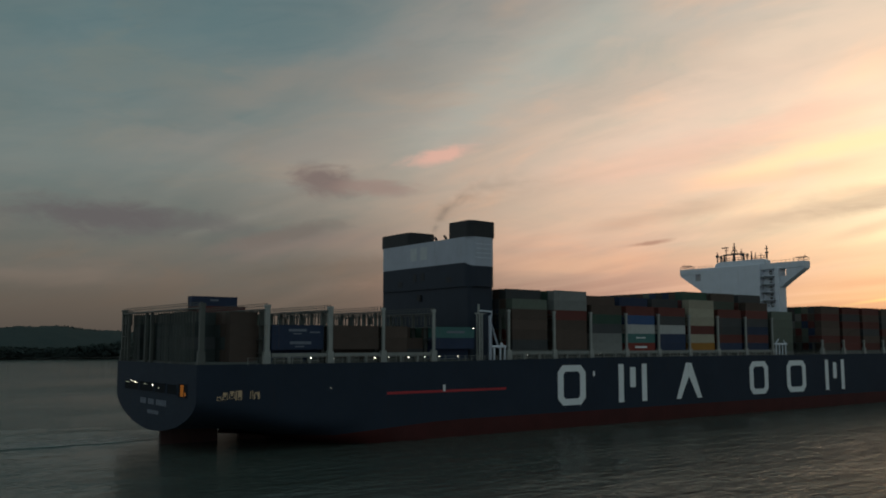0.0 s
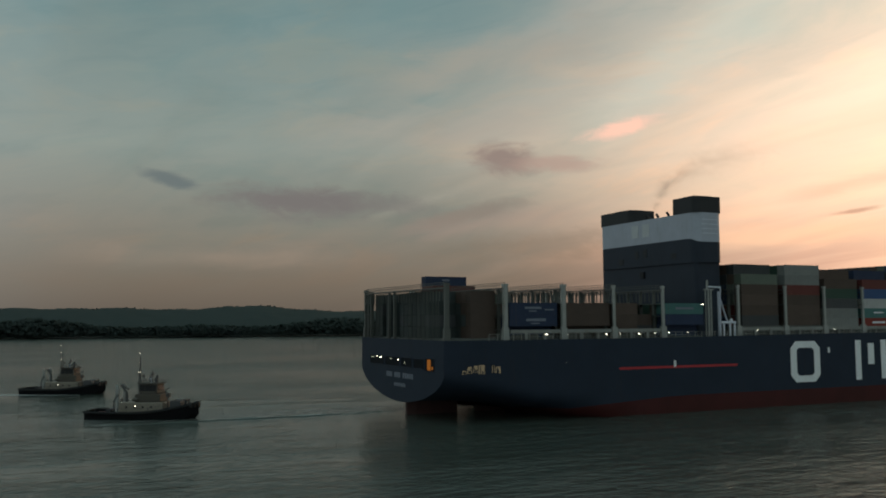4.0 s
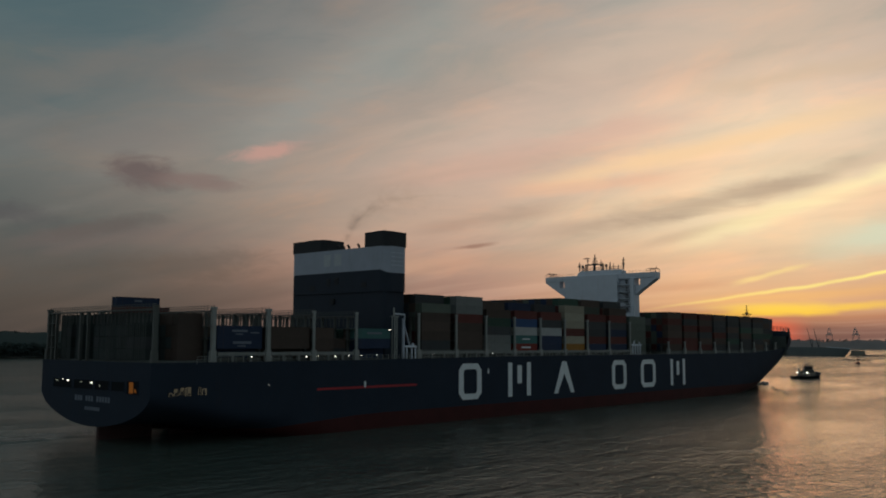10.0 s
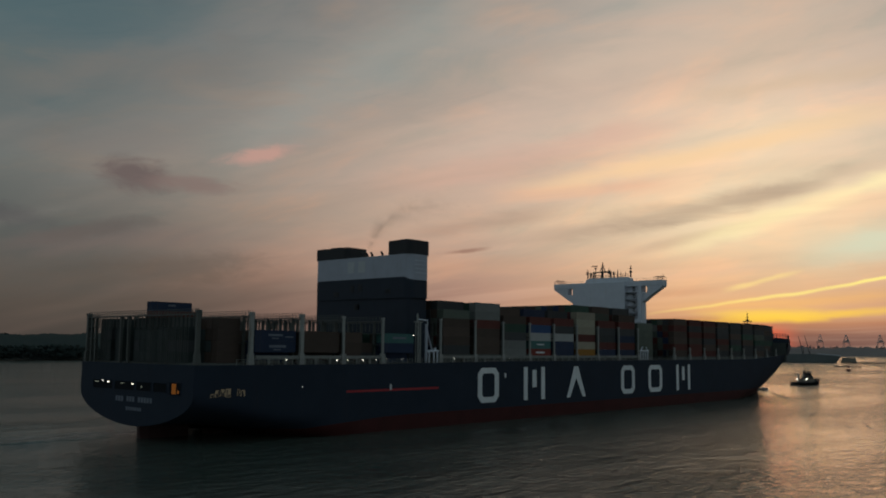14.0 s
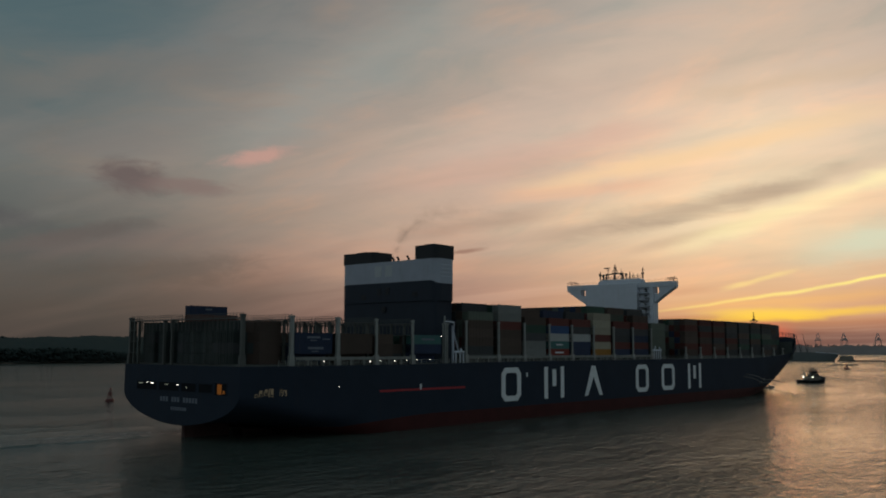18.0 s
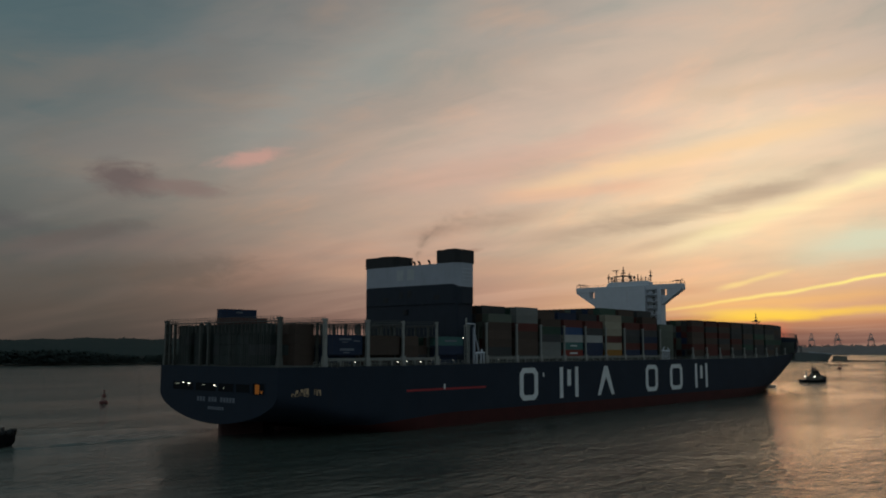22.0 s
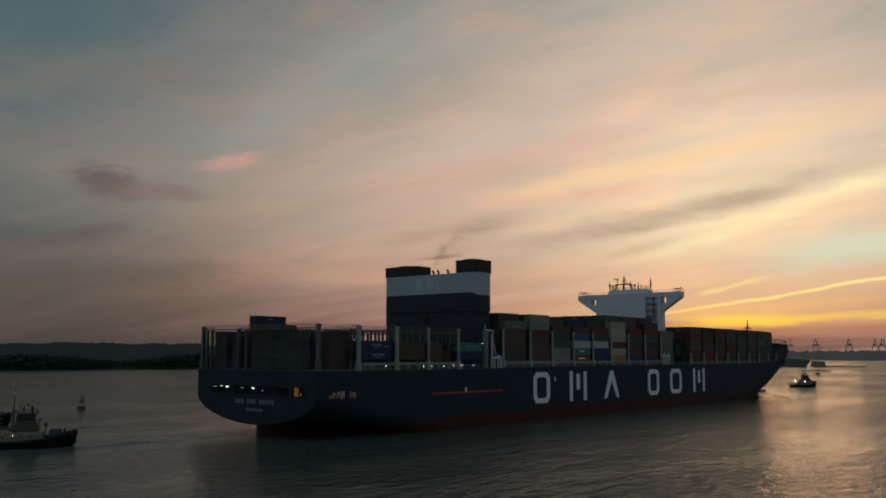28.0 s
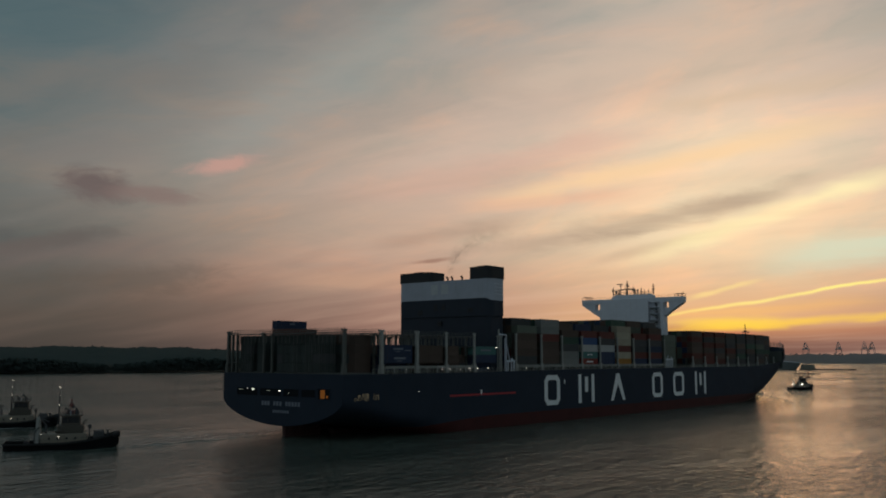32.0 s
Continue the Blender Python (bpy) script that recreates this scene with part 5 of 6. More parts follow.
def tug(name, label, house=CREAM):
    """A harbour tug, bow along +x, 29 m long, keel at the water."""
    root = new(name)
    tagged(root, label, "tugboat")

    def breadth(x, z):
        k = (x + 14.5) / 29
        b = 5.0
        if k > 0.62:
            b *= max(0.02, 1 - ((k - 0.62) / 0.38) ** 2.4) ** 0.6
        elif k < 0.12:
            b *= 0.78 + 0.22 * (k / 0.12) ** 0.6
        return b * (0.86 + 0.14 * min(1, max(0, (z + 1) / 3)))

    def sheer(x):
        k = (x + 14.5) / 29
        return 2.1 + 2.4 * max(0, (k - 0.45) / 0.55) ** 1.8 + 0.3 * max(0, 0.2 - k)
    bm = B()
    xs = [-14.5, -13.5, -12, -9, -5, 0, 3.5, 6, 8.5, 10.5, 12, 13.2, 14.0, 14.45]
    for s in (1, -1):
        grid = []
        for x in xs:
            grid.append([bm.verts.new((x - (0.7 if z < 0.3 and x > 12 else 0), s * breadth(x, z), z)) for z in (-1.0, 0.2, 1.2, sheer(x))])
        for a, b in zip(grid, grid[1:]):
            for k in range(3):
                bm.faces.new((a[k], b[k], b[k + 1], a[k + 1]))
    for z0, z1 in ((-1.0, 0.2), (0.2, 1.2), (1.2, sheer(-14.5))):
        bm.faces.new([bm.verts.new((-14.5, y * breadth(-14.5, z), z)) for y, z in ((1, z0), (-1, z0), (-1, z1), (1, z1))])
    bmesh.ops.recalc_face_normals(bm, faces=bm.faces)
    part("hull", bm, paint("black_tug_hull", (0.009, 0.009, 0.010), 0.85, vary=0.3, scale=0.6, spec=0.05), root, "black tug hull")
    bm = B()
    xs2 = [-14.3, -12, -5, 3.5, 8.5, 12, 14]
    a = [bm.verts.new((x, breadth(x, 1.2) * 0.96, 1.3 + max(0, (x - 3) * 0.13))) for x in xs2]
    b = [bm.verts.new((x, -breadth(x, 1.2) * 0.96, 1.3 + max(0, (x - 3) * 0.13))) for x in xs2]
    for i in range(len(xs2) - 1):
        bm.faces.new((b[i], b[i + 1], a[i + 1], a[i]))
    part("deck", bm, paint("tug_deck_red", (0.09, 0.03, 0.025), 0.8, vary=0.3), root)
    for s in (1, -1):
        bm = B()
        for p, q in zip(xs, xs[1:]):
            rod(bm, (p, s * (breadth(p, 1.6) + 0.15), sheer(p) - 0.35), (q, s * (breadth(q, 1.6) + 0.15), sheer(q) - 0.35), 0.28, 6)
        part("fender", bm, RUBBER, root, "black rubber fender along the rail")
    bm = B()
    for y in (-2.2, -1.1, 0, 1.1, 2.2):
        bmesh.ops.create_cone(bm, cap_ends=True, segments=10, radius1=0.75, radius2=0.75, depth=0.8, matrix=Matrix.Translation((14.3 - abs(y) * 0.45, y, 3.6)) @ Euler((0, radians(90), 0)).to_matrix().to_4x4())
    part("bow_fender", bm, RUBBER, root, "row of black tyres on the bow")
    dh = part("deckhouse", bevelled(block(B(), -5.5, 6.2, -3.3, 3.3, 1.3, 4.3), 0.25), house, root, "cream deckhouse")
    for x in (-3.4, -1.2, 1.0, 3.2):
        for s in (-1, 1):
            bm = B()
            rod(bm, (x, s * 3.32, 3.1), (x, s * 3.36, 3.1), 0.3, 10)
            part("porthole", bm, GLASS, dh)
    part("upper_house", bevelled(block(B(), -1.6, 5.2, -2.6, 2.6, 4.3, 6.4), 0.2), TUG_GREY, dh)
    wh = part("wheelhouse", bevelled(block(B(), -0.6, 4.4, -2.3, 2.3, 6.4, 8.9, 0.25), 0.12), TUG_GREY, root, "dark tug wheelhouse with windows all round")
    for x in (0.3, 1.8, 3.2):
        for s in (-1, 1):
            part("window", block(B(), x - 0.68, x + 0.68, s * 2.2 - 0.1, s * 2.2 + 0.1, 7.1, 8.6), GLASS, wh)
    for y in (-1.3, 0, 1.3):
        part("window", block(B(), 4.1, 4.32, y - 0.5, y + 0.5, 7.3, 8.4), GLASS, wh)
        part("window", block(B(), -0.56, -0.36, y - 0.5, y + 0.5, 7.3, 8.4), GLASS, wh)
    part("roof", bevelled(block(B(), -1.0, 4.8, -2.6, 2.6, 8.9, 9.15), 0.08), TUG_GREY, wh)
    bm = B()
    for sx in (-0.22, 0.22):
        for sy in (-0.22, 0.22):
            rod(bm, (-1.4 + sx, sy, 6.4), (-1.4 + sx * 0.4, sy * 0.4, 15.2), 0.055, 5)
    for k in range(9):
        z, s = 6.6 + k * 0.95, -1 if k % 2 else 1
        rod(bm, (-1.4, -0.2 * s, z), (-1.4, 0.2 * s, z + 0.95), 0.04, 4)
    rod(bm, (-1.4, 0, 14.8), (-1.4, 0, 16.6), 0.07, 6, 0.04)
    for z, w in ((11.0, 1.3), (12.6, 1.0), (14.4, 0.7)):
        rod(bm, (-1.4, -w, z), (-1.4, w, z), 0.07, 6)
    rod(bm, (-1.4, -1.2, 6.4), (-1.4, -0.05, 12.4), 0.07, 6)
    rod(bm, (-1.4, 1.2, 6.4), (-1.4, 0.05, 12.4), 0.07, 6)
    mast = part("mast", bm, DARKSTEEL, root, "dark lattice mast with lights")
    bm = B()
    rod(bm, (1.6, 0, 9.1), (1.6, 0, 10.2), 0.12, 6)
    block(bm, 1.5, 1.7, -0.9, 0.9, 10.1, 10.3)
    part("radar", bm, WHITE, mast)
    for z, big in ((16.8, 1.3), (14.3, 1.3), (11.8, 1.3)):
        bm = B()
        bmesh.ops.create_icosphere(bm, subdivisions=1, radius=0.07 * big, matrix=Matrix.Translation((-1.4, -0.3, z)))
        part("mast_light", bm, LAMP_DIM, mast, "lit white masthead light")
    for x, y, h in ((3.8, 1.9, 2.2), (3.6, -1.9, 1.6), (-0.4, 1.8, 1.3)):
        part("aerial", rod(B(), (x, y, 9.1), (x, y, 9.1 + h), 0.06, 5, 0.03), DARKSTEEL, wh)
    bm = B()
    for a, b in (((-0.8, -2.4), (4.6, -2.4)), ((4.6, -2.4), (4.6, 2.4)), ((4.6, 2.4), (-0.8, 2.4)), ((-0.8, 2.4), (-0.8, -2.4))):
        for k in range(4):
            p = (a[0] + (b[0] - a[0]) * k / 4, a[1] + (b[1] - a[1]) * k / 4)
            rod(bm, (*p, 9.1), (*p, 9.9), 0.05, 4)
        rod(bm, (*a, 9.9), (*b, 9.9), 0.05, 4)
    part("roof_rail", bm, DARKSTEEL, wh)
    bm = B()
    rod(bm, (5.0, 1.2, 6.4), (5.0, 1.2, 7.2), 0.2, 6)
    rod(bm, (5.0, 1.2, 7.2), (6.1, 1.2, 7.7), 0.16, 6)
    part("fire_monitor", bm, DARKSTEEL, root, "dark water cannon before the wheelhouse")
    for s in (-1, 1):
        bm = B()
        rod(bm, (-2.0, s * 2.7, 4.95), (-0.6, s * 2.7, 4.95), 0.42, 10)
        part("life_raft", bm, TUG_GREY, root, "canister life raft on the deckhouse")
    for s in (-1, 1):
        bm = B()
        rod(bm, (-6.3, s * 2.2, 1.3), (-6.4, s * 2.2, 8.0), 0.62, 10, 0.5)
        rod(bm, (-6.4, s * 2.2, 8.0), (-6.7, s * 2.2, 8.7), 0.28, 8)
        part("exhaust", bm, STEEL, root, "pale grey exhaust uptake")
    bm = B()
    rod(bm, (9.0, -1.8, 3.6), (9.0, 1.8, 3.6), 1.25, 14)
    block(bm, 7.6, 10.6, -2.4, -1.8, 1.6, 4.7, 0.15)
    block(bm, 7.6, 10.6, 1.8, 2.4, 1.6, 4.7, 0.15)
    rod(bm, (11.4, -1.2, 2.2), (11.4, -1.2, 4.9), 0.28, 8)
    rod(bm, (11.4, 1.2, 2.2), (11.4, 1.2, 4.9), 0.28, 8)
    rod(bm, (11.4, -1.5, 4.7), (11.4, 1.5, 4.7), 0.28, 8)
    part("winch", bm, DARKSTEEL, root, "dark towing winch on the foredeck")
    bm = B()
    rod(bm, (6.7, -1.0, 1.8), (6.7, -1.0, 5.6), 0.18, 6)
    block(bm, 6.3, 7.2, -1.5, -0.5, 5.5, 6.5)
    part("searchlight_post", bm, DARKSTEEL, root)
    # jointed deck crane abaft the house
    bm = B()
    rod(bm, (-4.4, -1.0, 4.3), (-4.4, -1.0, 6.6), 0.34, 8)
    rod(bm, (-4.4, -1.0, 6.6), (-5.9, -1.2, 8.6), 0.26, 6)
    rod(bm, (-5.9, -1.2, 8.6), (-3.6, -1.1, 7.4), 0.2, 6)
    part("deck_crane", bm, DARKSTEEL, root, "dark jointed deck crane abaft the house")
    # clutter on the wheelhouse roof
    for px, py, h, r in ((0.4, -1.6, 2.6, 0.10), (1.0, 0.9, 1.7, 0.30), (2.3, -0.8, 3.2, 0.09), (3.0, 0.6, 2.0, 0.34), (3.5, -1.2, 1.4, 0.22)):
        bm = rod(B(), (px, py, 9.1), (px, py, 9.1 + h), r, 7, r * 0.7)
        block(bm, px - 0.35, px + 0.35, py - 0.3, py + 0.3, 9.1 + h * 0.6, 9.1 + h * 0.78)
        part("roof_fitting", bm, DARKSTEEL, wh)
    bm = B()
    rod(bm, (-9.2, -1.6, 1.9), (-9.2, 1.6, 1.9), 0.7, 12)
    rod(bm, (-7.2, -2.4, 1.3), (-7.2, -2.4, 4.6), 0.16, 6)
    rod(bm, (-7.2, 2.4, 1.3), (-7.2, 2.4, 4.6), 0.16, 6)
    rod(bm, (-7.2, -2.4, 4.6), (-7.2, 2.4, 4.6), 0.16, 6)
    rod(bm, (-7.2, -2.4, 4.4), (-6.0, -2.6, 6.2), 0.3, 6)
    part("tow_gear", bm, DARKSTEEL, root, "dark towing gear on the after deck")
    for s in (-1, 1):
        bm = B()
        last = None
        for x in range(-13, 8, 2):
            y = s * (breadth(x, 2) - 0.2)
            rod(bm, (x, y, sheer(x) - 0.3), (x, y, sheer(x) + 0.8), 0.05, 4)
            if last:
                rod(bm, last, (x, y, sheer(x) + 0.78), 0.04, 4)
            last = (x, y, sheer(x) + 0.78)
        part("rail", bm, DARKSTEEL, root)
    for p, r in (((-1.0, -3.42, 3.4), 0.11), ((-5.6, -1.0, 4.2), 0.09)):
        bm = B()
        bmesh.ops.create_icosphere(bm, subdivisions=1, radius=r, matrix=Matrix.Translation(p))
        part("deck_light", bm, LAMP, root, "lit white deck light")
    return root


tug_astern = tug("tugboat", "black-hulled tug with cream deckhouse following astern")
tug_astern.scale = (0.88,) * 3
tug_quarter = copy_thing(tug_astern, pose(0, 0, 0))
tagged(tug_quarter, "black-hulled tug with cream deckhouse off the ship's quarter")
tug_ahead = copy_thing(tug_astern, pose(0, 0, 0))
tug_ahead.scale = (0.88,) * 3
tagged(tug_ahead, "black-hulled tug leading ahead with bright stern lights")
for x, y in ((-7.4, 2.6), (-4.6, -3.7)):
    bm = B()
    bmesh.ops.create_icosphere(bm, subdivisions=1, radius=0.55, matrix=Matrix.Translation((x, y, 4.5)))
    part("stern_light", bm, LAMP, tug_ahead, "bright white stern floodlight")
bm = B()
rod(bm, (-9.2, 0, 2.4), (-30, -1.0, 0.3), 0.09, 5)
tow_a = part("tow_line", bm, ROPE, tug_ahead)

# ---- buoys ----


def buoy(x, y, scale, tilt):
    root = new("channel_buoy")
    root.matrix_basis = pose(x, y, 0, tilt, 0, 20)
    root.scale = (scale,) * 3
    bm = loft(B(), [[(r * math.cos(k * math.pi / 8), r * math.sin(k * math.pi / 8), z) for k in range(16)] for r, z in ((1.3, -0.8), (1.85, -0.2), (1.95, 0.6), (1.75, 1.25), (1.0, 1.5))])
    part("float", bm, BUOY_RED, root, "round red float")
    bm = B()
    for a in range(4):
        c, s = math.cos(a * math.pi / 2 + 0.785), math.sin(a * math.pi / 2 + 0.785)
        rod(bm, (1.1 * c, 1.1 * s, 1.4), (0.55 * c, 0.55 * s, 4.6), 0.1, 6)
    for z, w in ((2.4, 0.95), (3.4, 0.75)):
        for a in range(4):
            p = [(w * math.cos(b * math.pi / 2 + 0.785), w * math.sin(b * math.pi / 2 + 0.785), z) for b in (a, a + 1)]
            rod(bm, p[0], p[1], 0.06, 5)
    part("tower", bm, BUOY_RED, root)
    bm = block(B(), -0.65, 0.65, -0.65, 0.65, 2.9, 4.5, 0.12)
    part("daymark", bm, BUOY_RED, root)
    bm = B()
    rod(bm, (0, 0, 4.5), (0, 0, 5.5), 0.22, 8)
    bmesh.ops.create_cone(bm, cap_ends=True, segments=10, radius1=0.5, radius2=0.4, depth=0.7, matrix=Matrix.Translation((0, 0, 5.9)))
    part("topmark", bm, BUOY_RED, root)
    return tagged(root, "red can-shaped channel buoy floating upright", "buoy", group="channel buoys")


buoy(181.5, 334.3, 0.88, 2)
buoy(1085, 318, 1.35, 1)

# ---- moored vessel, pier and cranes of the port ----


def place_far(az, dist):
    return dist * math.sin(radians(az)), dist * math.cos(radians(az))


def moored_ship():
    root = new("moored_ship")
    tagged(root, "dull grey-green moored ship with raked bow and derricks", "ship")
    x, y = place_far(71.4, 1880)
    root.matrix_basis = pose(x, y, 0, 0, 0, -72)
    hull = paint("grey_green_hull", (0.12, 0.135, 0.13), 0.6, vary=0.2, scale=0.05)
    bm = B()
    rings = []
    for px, b in ((-150, 12), (-60, 15), (10, 15), (40, 9), (56, 3), (62, 0.4)):
        top = 17 - 3.5 * max(0, px - 20) / 42
        rings.append([(px + (0 if z > 5 else -max(0, px - 20) * 0.22), s * b, z) for s, z in ((-1, -1), (-1, top), (1, top), (1, -1))])
    loft(bm, rings)
    part("hull", bm, hull, root)
    bm = B()
    rod(bm, (20, -15.2, 17.3), (61, -1, 14.2), 0.5, 6)
    part("pale_rail", bm, WHITE, root, "pale bulwark rail")
    for px, lean in ((-6, -8), (6, -8)):
        bm = B()
        rod(bm, (px, 0, 16), (px + lean, -3, 53), 0.8, 6, 0.4)
        rod(bm, (px, 0, 16), (px + 2, 0, 34), 0.6, 6, 0.4)
        part("derrick", bm, DARKSTEEL, root, "leaning dark derrick")
    return root


moored_ship()


def gantry_crane(x, y, turn, boom_up):
    """A ship-to-shore crane: four legs, portal beams, boom and back stays."""
    root = new("gantry_crane")
    root.matrix_basis = pose(x, y, 0, 0, 0, turn)
    # the haze of distance is mixed into this pale steel colour
    steel = paint("haze_toned_crane_steel", (0.46, 0.40, 0.385), 0.6, vary=0.2, scale=0.1)
    for sx in (-1, 1):
        for sy in (-1, 1):
            bm = B()
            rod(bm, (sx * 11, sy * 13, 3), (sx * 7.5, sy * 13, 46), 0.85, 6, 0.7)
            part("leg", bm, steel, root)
    for z in (18, 45):
        bm = B()
        for sy in (-1, 1):
            block(bm, -11, 11, sy * 13 - 0.9, sy * 13 + 0.9, z - 1, z + 1)
        for sx in (-9, 9):
            block(bm, sx - 0.9, sx + 0.9, -13, 13, z - 1, z + 1)
        part("portal_beam", bm, steel, root)
    bm = B()
    block(bm, -2, 2, -18, 30, 44, 47)
    for sx in (-1, 1):
        rod(bm, (sx * 7.5, -13, 46), (sx * 1.2, -9, 69), 0.9, 6)
        rod(bm, (sx * 1.2, -9, 69), (sx * 7, 13, 46), 0.6, 6)
    rod(bm, (0, -9, 66), (0, 28, 47), 0.5, 6)
    if boom_up:
        rod(bm, (0, -16, 46), (0, -30, 80), 1.3, 6)
    else:
        block(bm, -2, 2, -52, -18, 44, 46.4)
        rod(bm, (0, -9, 66), (0, -48, 46), 0.4, 6)
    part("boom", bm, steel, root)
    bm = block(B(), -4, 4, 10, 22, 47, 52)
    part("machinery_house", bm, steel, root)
    root.scale = (1.58,) * 3
    return tagged(root, "hazy grey ship-to-shore container crane on the far quay", "gantry crane", group="quay cranes")


for az, turn in ((69.6, 104), (72.19, 100), (73.62, 92), (75.42, 96), (76.8, 102), (77.18, 108), (79.0, 100), (81.6, 95), (84.0, 100)):
    x, y = place_far(az, 4960)
    gantry_crane(x, y, turn - 100 - az, 0)


def jetty():
    root = new("jetty")
    tagged(root, "low dark pier on piles with a pale shed", "pier")
    for k, (az, d, l, w, z0, z1, m) in enumerate(((75.1, 1760, 75, 5, 1.2, 3.4, DARKSTEEL), (73.6, 1350, 36, 4, 0.6, 1.8, DARKSTEEL))):
        x, y = place_far(az, d)
        bm = block(B(), -l / 2, l / 2, -w / 2, w / 2, z0, z1)
        n = int(l / 6)
        for j in range(n):
            xx = -l / 2 + 2 + j * 6
            rod(bm, (xx, -w / 2 + 0.4, -1), (xx, -w / 2 + 0.4, z0), 0.4, 6)
            rod(bm, (xx, w / 2 - 0.4, -1), (xx, w / 2 - 0.4, z0), 0.4, 6)
        ob = part("pier_deck", bm, m, root)
        ob.matrix_basis = pose(x, y, 0, 0, 0, -az)
    x, y = place_far(73.7, 1900)
    bm = block(B(), -16, 16, -6, 6, 0.3, 3.0)
    block(bm, -13, 13, -5, 5, 3.0, 10.5, 0.6)
    ob = part("shed", bm, CREAM, root, "pale floating shed")
    ob.matrix_basis = pose(x, y, 0, 0, 0, -74)


jetty()

# ---- gulls ----


def gull():
    root = new("gull")
    tagged(root, "dark gull gliding with spread wings", "bird", group="gulls")
    bm = loft(B(), [[(x, r * math.cos(k * math.pi / 4), r * 0.9 * math.sin(k * math.pi / 4)) for k in range(8)] for x, r in ((-0.26, 0.015), (-0.18, 0.04), (-0.05, 0.075), (0.08, 0.07), (0.16, 0.045), (0.22, 0.05), (0.27, 0.03), (0.31, 0.008))])
    part("body", bm, FEATHER, root)
    bm = B()
    plate(bm, [(-0.24, -0.03), (-0.42, -0.10), (-0.44, 0.0), (-0.42, 0.10), (-0.24, 0.03)], "z", -0.01, 0.02)
    part("tail", bm, FEATHER, root)
    for s in (1, -1):
        bm = B()
        sec = [((0.12, 0.04 * s, 0.02), 0.26), ((0.18, 0.22 * s, 0.08), 0.25), ((0.14, 0.38 * s, 0.09), 0.22), ((0.02, 0.56 * s, 0.07), 0.16), ((-0.14, 0.72 * s, 0.04), 0.04)]
        rings = []
        for (x, y, z), c in sec:
            rings.append([(x, y, z), (x - c * 0.4, y, z + 0.02), (x - c, y, z), (x - c * 0.4, y, z - 0.01)])
        loft(bm, rings)
        bmesh.ops.recalc_face_normals(bm, faces=bm.faces)
        part("wing", bm, FEATHER, root)
    return root


gull_a = gull()
gull_b = copy_thing(gull_a, pose(0, 0, 0))


def smoke_material():
    m = bpy.data.materials.new("thin_funnel_smoke")
    m.use_nodes = True
    g = Graph(m.node_tree)
    tc = g.node("ShaderNodeTexCoord")
    sep = g.node("ShaderNodeSeparateXYZ")
    g.put(tc.outputs["UV"], sep.inputs[0])
    u, v = sep.outputs[0], sep.outputs[1]
    wisp = g.noise(g.mapping(tc.outputs["Object"], scale=(0.13, 0.2, 0.26)), 1.0, 6, 0.6, 0.8)
    edge = g.math("MULTIPLY", g.range(v, 0.0, 0.5), g.range(v, 1.0, 0.5))
    ends = g.math("MULTIPLY", g.range(u, 0.0, 0.06), g.range(u, 1.0, 0.25))
    dense = g.math("MULTIPLY", g.math("MULTIPLY", edge, ends), g.math("MULTIPLY", g.range(wisp, 0.30, 0.74), 0.19))
    soot = g.node("ShaderNodeBsdfDiffuse")
    soot.inputs[0].default_value = (0.09, 0.08, 0.075, 1)
    mx = g.node("ShaderNodeMixShader")
    g.put(dense, mx.inputs[0])
    g.tree.links.new(g.node("ShaderNodeBsdfTransparent").outputs[0], mx.inputs[1])
    g.tree.links.new(soot.outputs[0], mx.inputs[2])
    g.tree.links.new(mx.outputs[0], g.node("ShaderNodeOutputMaterial").inputs[0])
    return m


def funnel_smoke():
    """Curling sheets of thin smoke that cross one another and drift ahead."""
    bm = B()
    uv = bm.loops.layers.uv.new("UVMap")
    path = [Vector(p) for p in ((78.5, -1.5, 50.6), (79.6, -2.0, 54.0), (82.0, -2.6, 58.0), (86.0, -3.5, 61.6), (92.0, -5.0, 64.6), (100.0, -7.0, 66.8), (110.0, -9.0, 68.2), (124.0, -11.0, 69.2))]
    for turn in (20, 75, 130):
        grid = []
        for i, p in enumerate(path):
            d = (path[min(i + 1, 7)] - path[max(i - 1, 0)]).normalized()
            side = d.cross(Vector((0, 1, 0))).normalized()
            other = d.cross(side)
            a = radians(turn + 12 * i)
            out = side * math.cos(a) + other * math.sin(a)
            w = 1.4 + 1.25 * i
            grid.append([(bm.verts.new(p + out * w * (k / 3 - 1)), i / 7, k / 6) for k in range(7)])
        for a, b in zip(grid, grid[1:]):
            for k in range(6):
                quad = (a[k], b[k], b[k + 1], a[k + 1])
                f = bm.faces.new([q[0] for q in quad])
                f.smooth = True
                for loop, q in zip(f.loops, quad):
                    loop[uv].uv = (q[1], q[2])
    ob = tagged(part("funnel_smoke", bm, smoke_material()), "thin grey smoke drifting ahead from the funnel", "smoke", kind="stuff")
    ob.visible_shadow = False
    return ob


smoke = funnel_smoke()


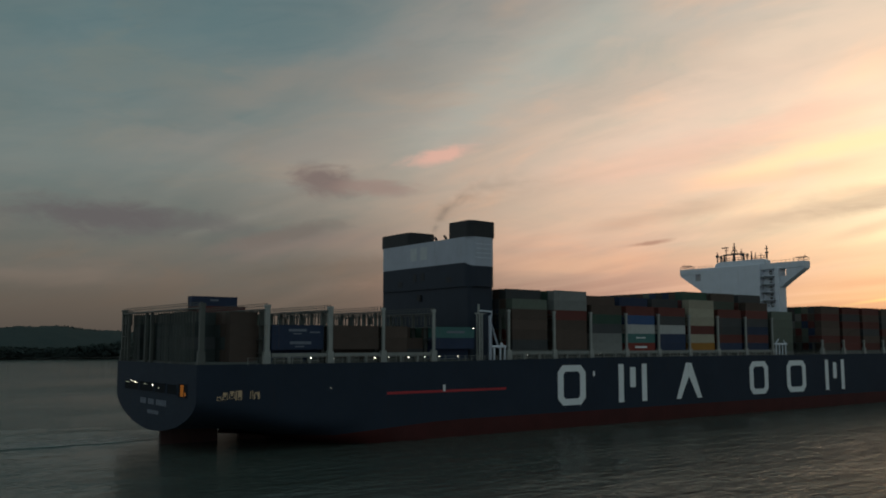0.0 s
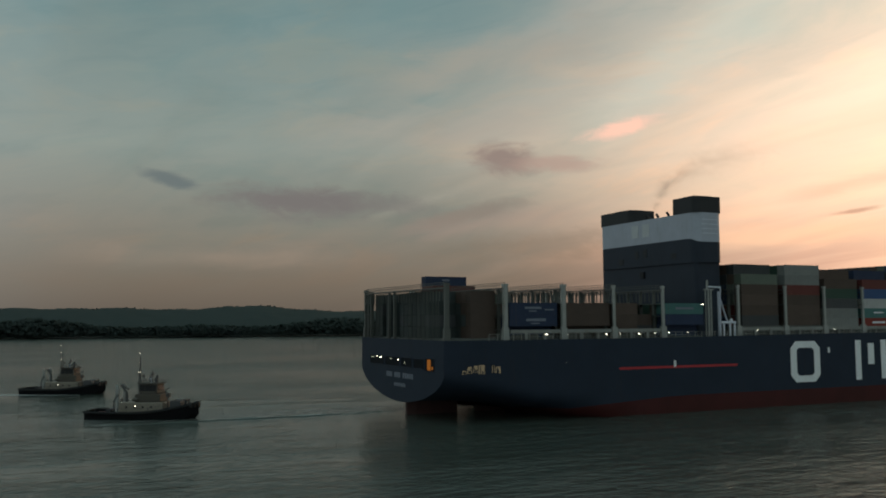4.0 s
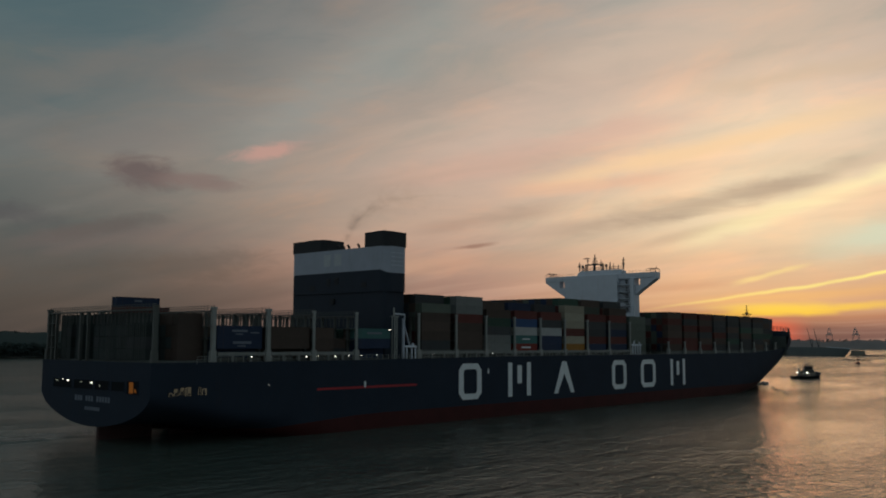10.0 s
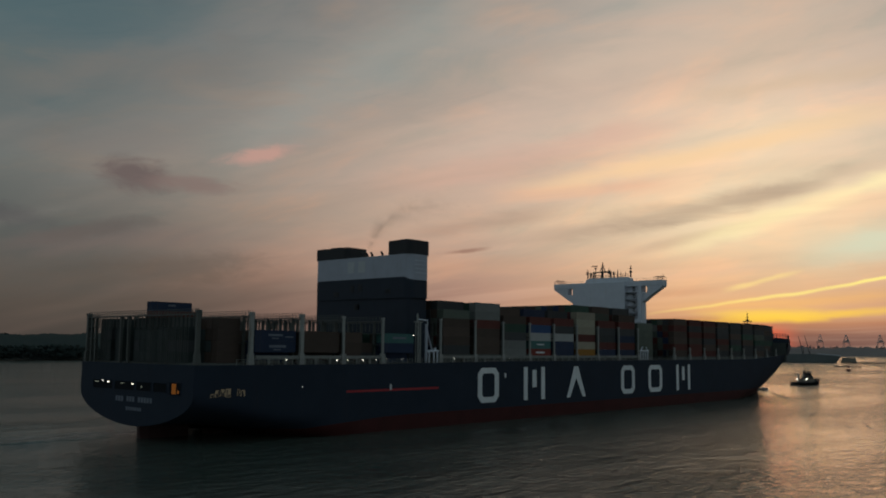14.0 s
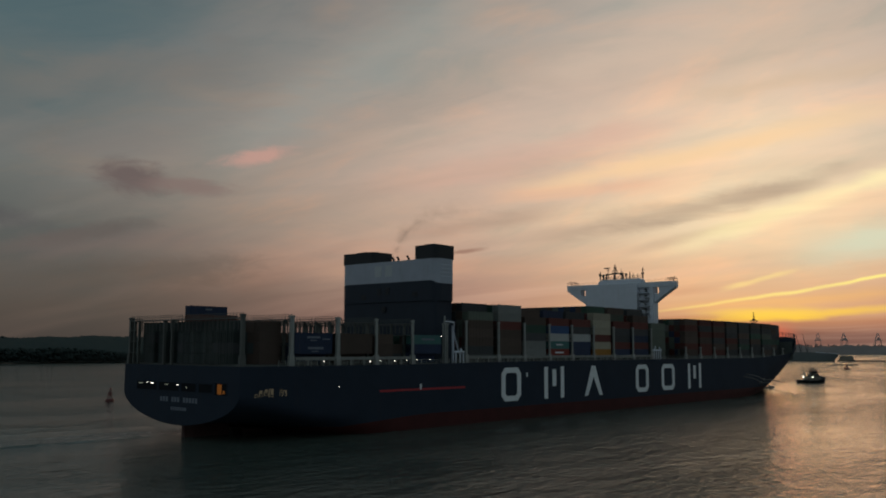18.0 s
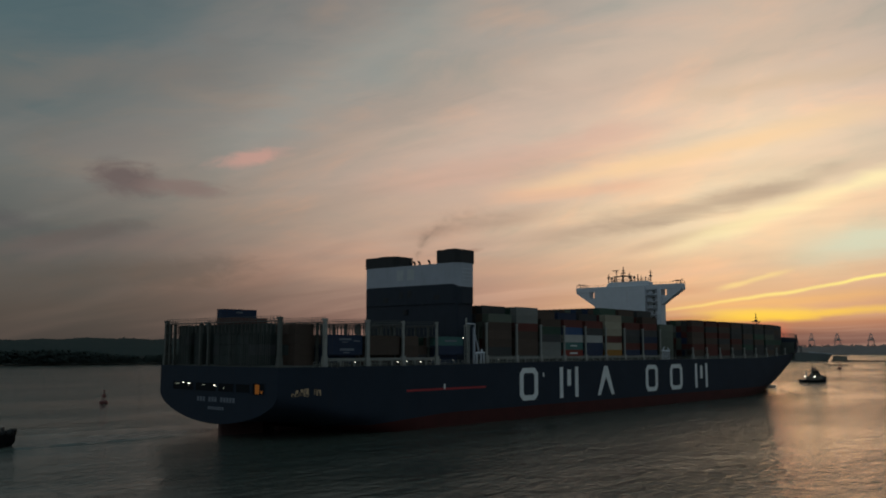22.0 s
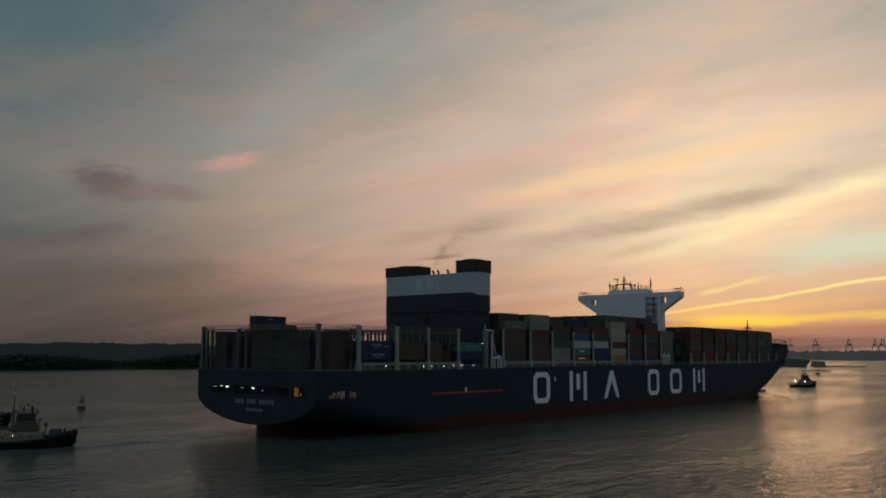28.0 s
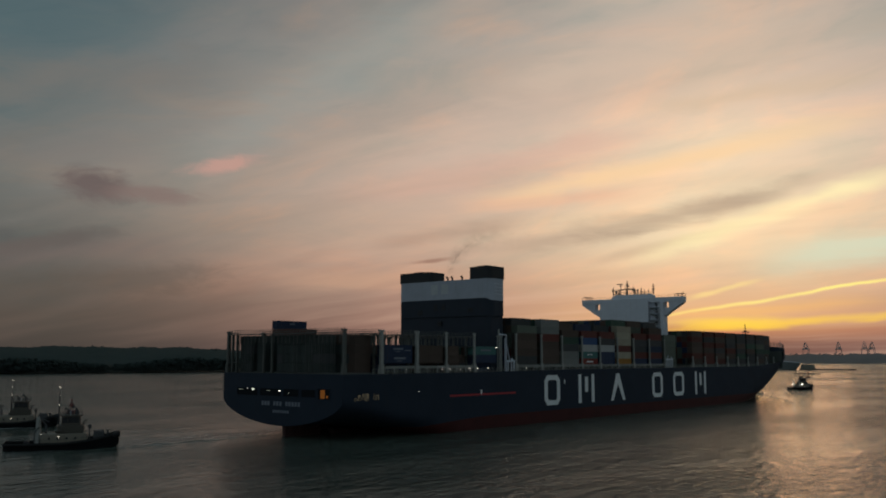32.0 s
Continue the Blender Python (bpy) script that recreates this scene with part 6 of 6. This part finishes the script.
def motions():
    """Everything that moves: the ship under way, its foam, the tugs, the gulls."""
    def ship_rows():
        return [(t, pose(SHIP_START + SHIP_SPEED * t, SHIP_Y, 0)) for t in (0, 8, 16, 24, 32)]
    walk(ship, ship_rows())
    walk(smoke, ship_rows())
    walk(wake, ship_rows())
    walk(wash, ship_rows())
    walk(bow_wave, ship_rows())
    walk(wake_swell, ship_rows())
    walk(crest, ship_rows())
    walk(tug_astern, [(t, pose(11.4 + 3.105 * t, 212.2 - 0.10 * t + d, 0, 0, 0, -31)) for t, d in ((0, 0), (4.5, 0), (10, 0.5), (16, 1.5), (23, 2), (28, 0), (32, -2))])
    walk(tug_quarter, [(t, pose(-8.2 + 4.45 * t, 295.5 - 0.45 * t, 0, 0, 0, -29)) for t in (0, 8, 16, 24, 32)])
    walk(tug_wash, [(t, pose(-8.2 + 4.45 * t, 295.5 - 0.45 * t, 0, 0, 0, -29)) for t in (0, 8, 16, 24, 32)])
    walk(tug_ahead, [(t, pose(556 + 3.2 * t, 207 - 0.28 * t, 0, 0, 0, -15)) for t in (0, 8, 16, 24, 32)])
    walk(gull_a, GULL_A())
    walk(gull_b, GULL_B())


def aim(px, py, t, d):
    """A place d metres out, through a point given in turns right and up of the line of sight."""
    k = max(i for i in range(len(TURNS)) if TURNS[i][0] <= t + 1e-6)
    yaw, pitch = radians(TURNS[k][1]), radians(TURNS[k][2])
    fwd = Vector((-math.sin(yaw) * math.cos(pitch), math.cos(yaw) * math.cos(pitch), math.sin(pitch)))
    right = Vector((math.cos(yaw), math.sin(yaw), 0))
    upv = right.cross(fwd)
    return Vector((0, 0, H_EYE)) + (fwd + right * px + upv * py).normalized() * d


def flight(rows):
    """Rows: seconds, place across and up the view, distance, lean of the wings, and how far the back shows."""
    out = []
    for t, px, py, d, lean, show in rows:
        at = aim(px, py, t, d)
        away = (at - Vector((0, 0, H_EYE))).normalized()
        right = away.cross(Vector((0, 0, 1))).normalized()
        upv = right.cross(away)
        wing = right * math.cos(radians(lean)) + upv * math.sin(radians(lean))
        side = away.cross(wing).normalized()
        back = -away * math.sin(radians(show)) + side * -math.cos(radians(show))
        ahead = wing.cross(back)
        m = Matrix((ahead, wing, back)).transposed().to_4x4()
        out.append((t, Matrix.Translation(at) @ m))
    return out


def GULL_A():
    return flight(((0, 0.90, -0.50, 60, -20, 30), (15.5, 0.85, -0.30, 40, -20, 30), (16.7, 0.53, -0.20, 32, -40, 30), (17.0, 0.441, -0.169, 42, -50, 25), (17.4, 0.386, -0.149, 40, -30, 12),
                   (17.8, 0.35, -0.150, 40, -10, 4), (18.2, 0.374, -0.155, 33, -28, 10), (18.4, 0.361, -0.147, 25, -38, 30), (18.5, 0.410, -0.129, 23, -32, 30), (18.6, 0.468, -0.106, 20, -48, 45), (18.8, 0.64, -0.05, 18, -45, 45), (20, 1.2, 0.1, 25, -30, 40), (32, 1.4, 0.1, 80, -20, 40)))


def GULL_B():
    return flight(((0, 0.95, -0.40, 60, -20, 30), (15.5, 0.9, -0.30, 40, -20, 30), (16.7, 0.499, -0.176, 34, -30, 20), (17.0, 0.486, -0.149, 40, -30, 18), (17.4, 0.390, -0.164, 42, -30, 12),
                   (17.8, 0.36, -0.155, 40, -10, 4), (18.2, 0.40, -0.135, 30, -28, 10), (18.4, 0.440, -0.103, 21.5, -45, 40), (18.5, 0.483, -0.089, 20.5, -45, 45), (18.6, 0.56, -0.05, 17, -45, 45), (18.8, 0.75, 0.02, 16, -45, 45), (20, 1.3, 0.2, 20, -30, 40), (32, 1.5, 0.1, 80, -20, 40)))


motions()
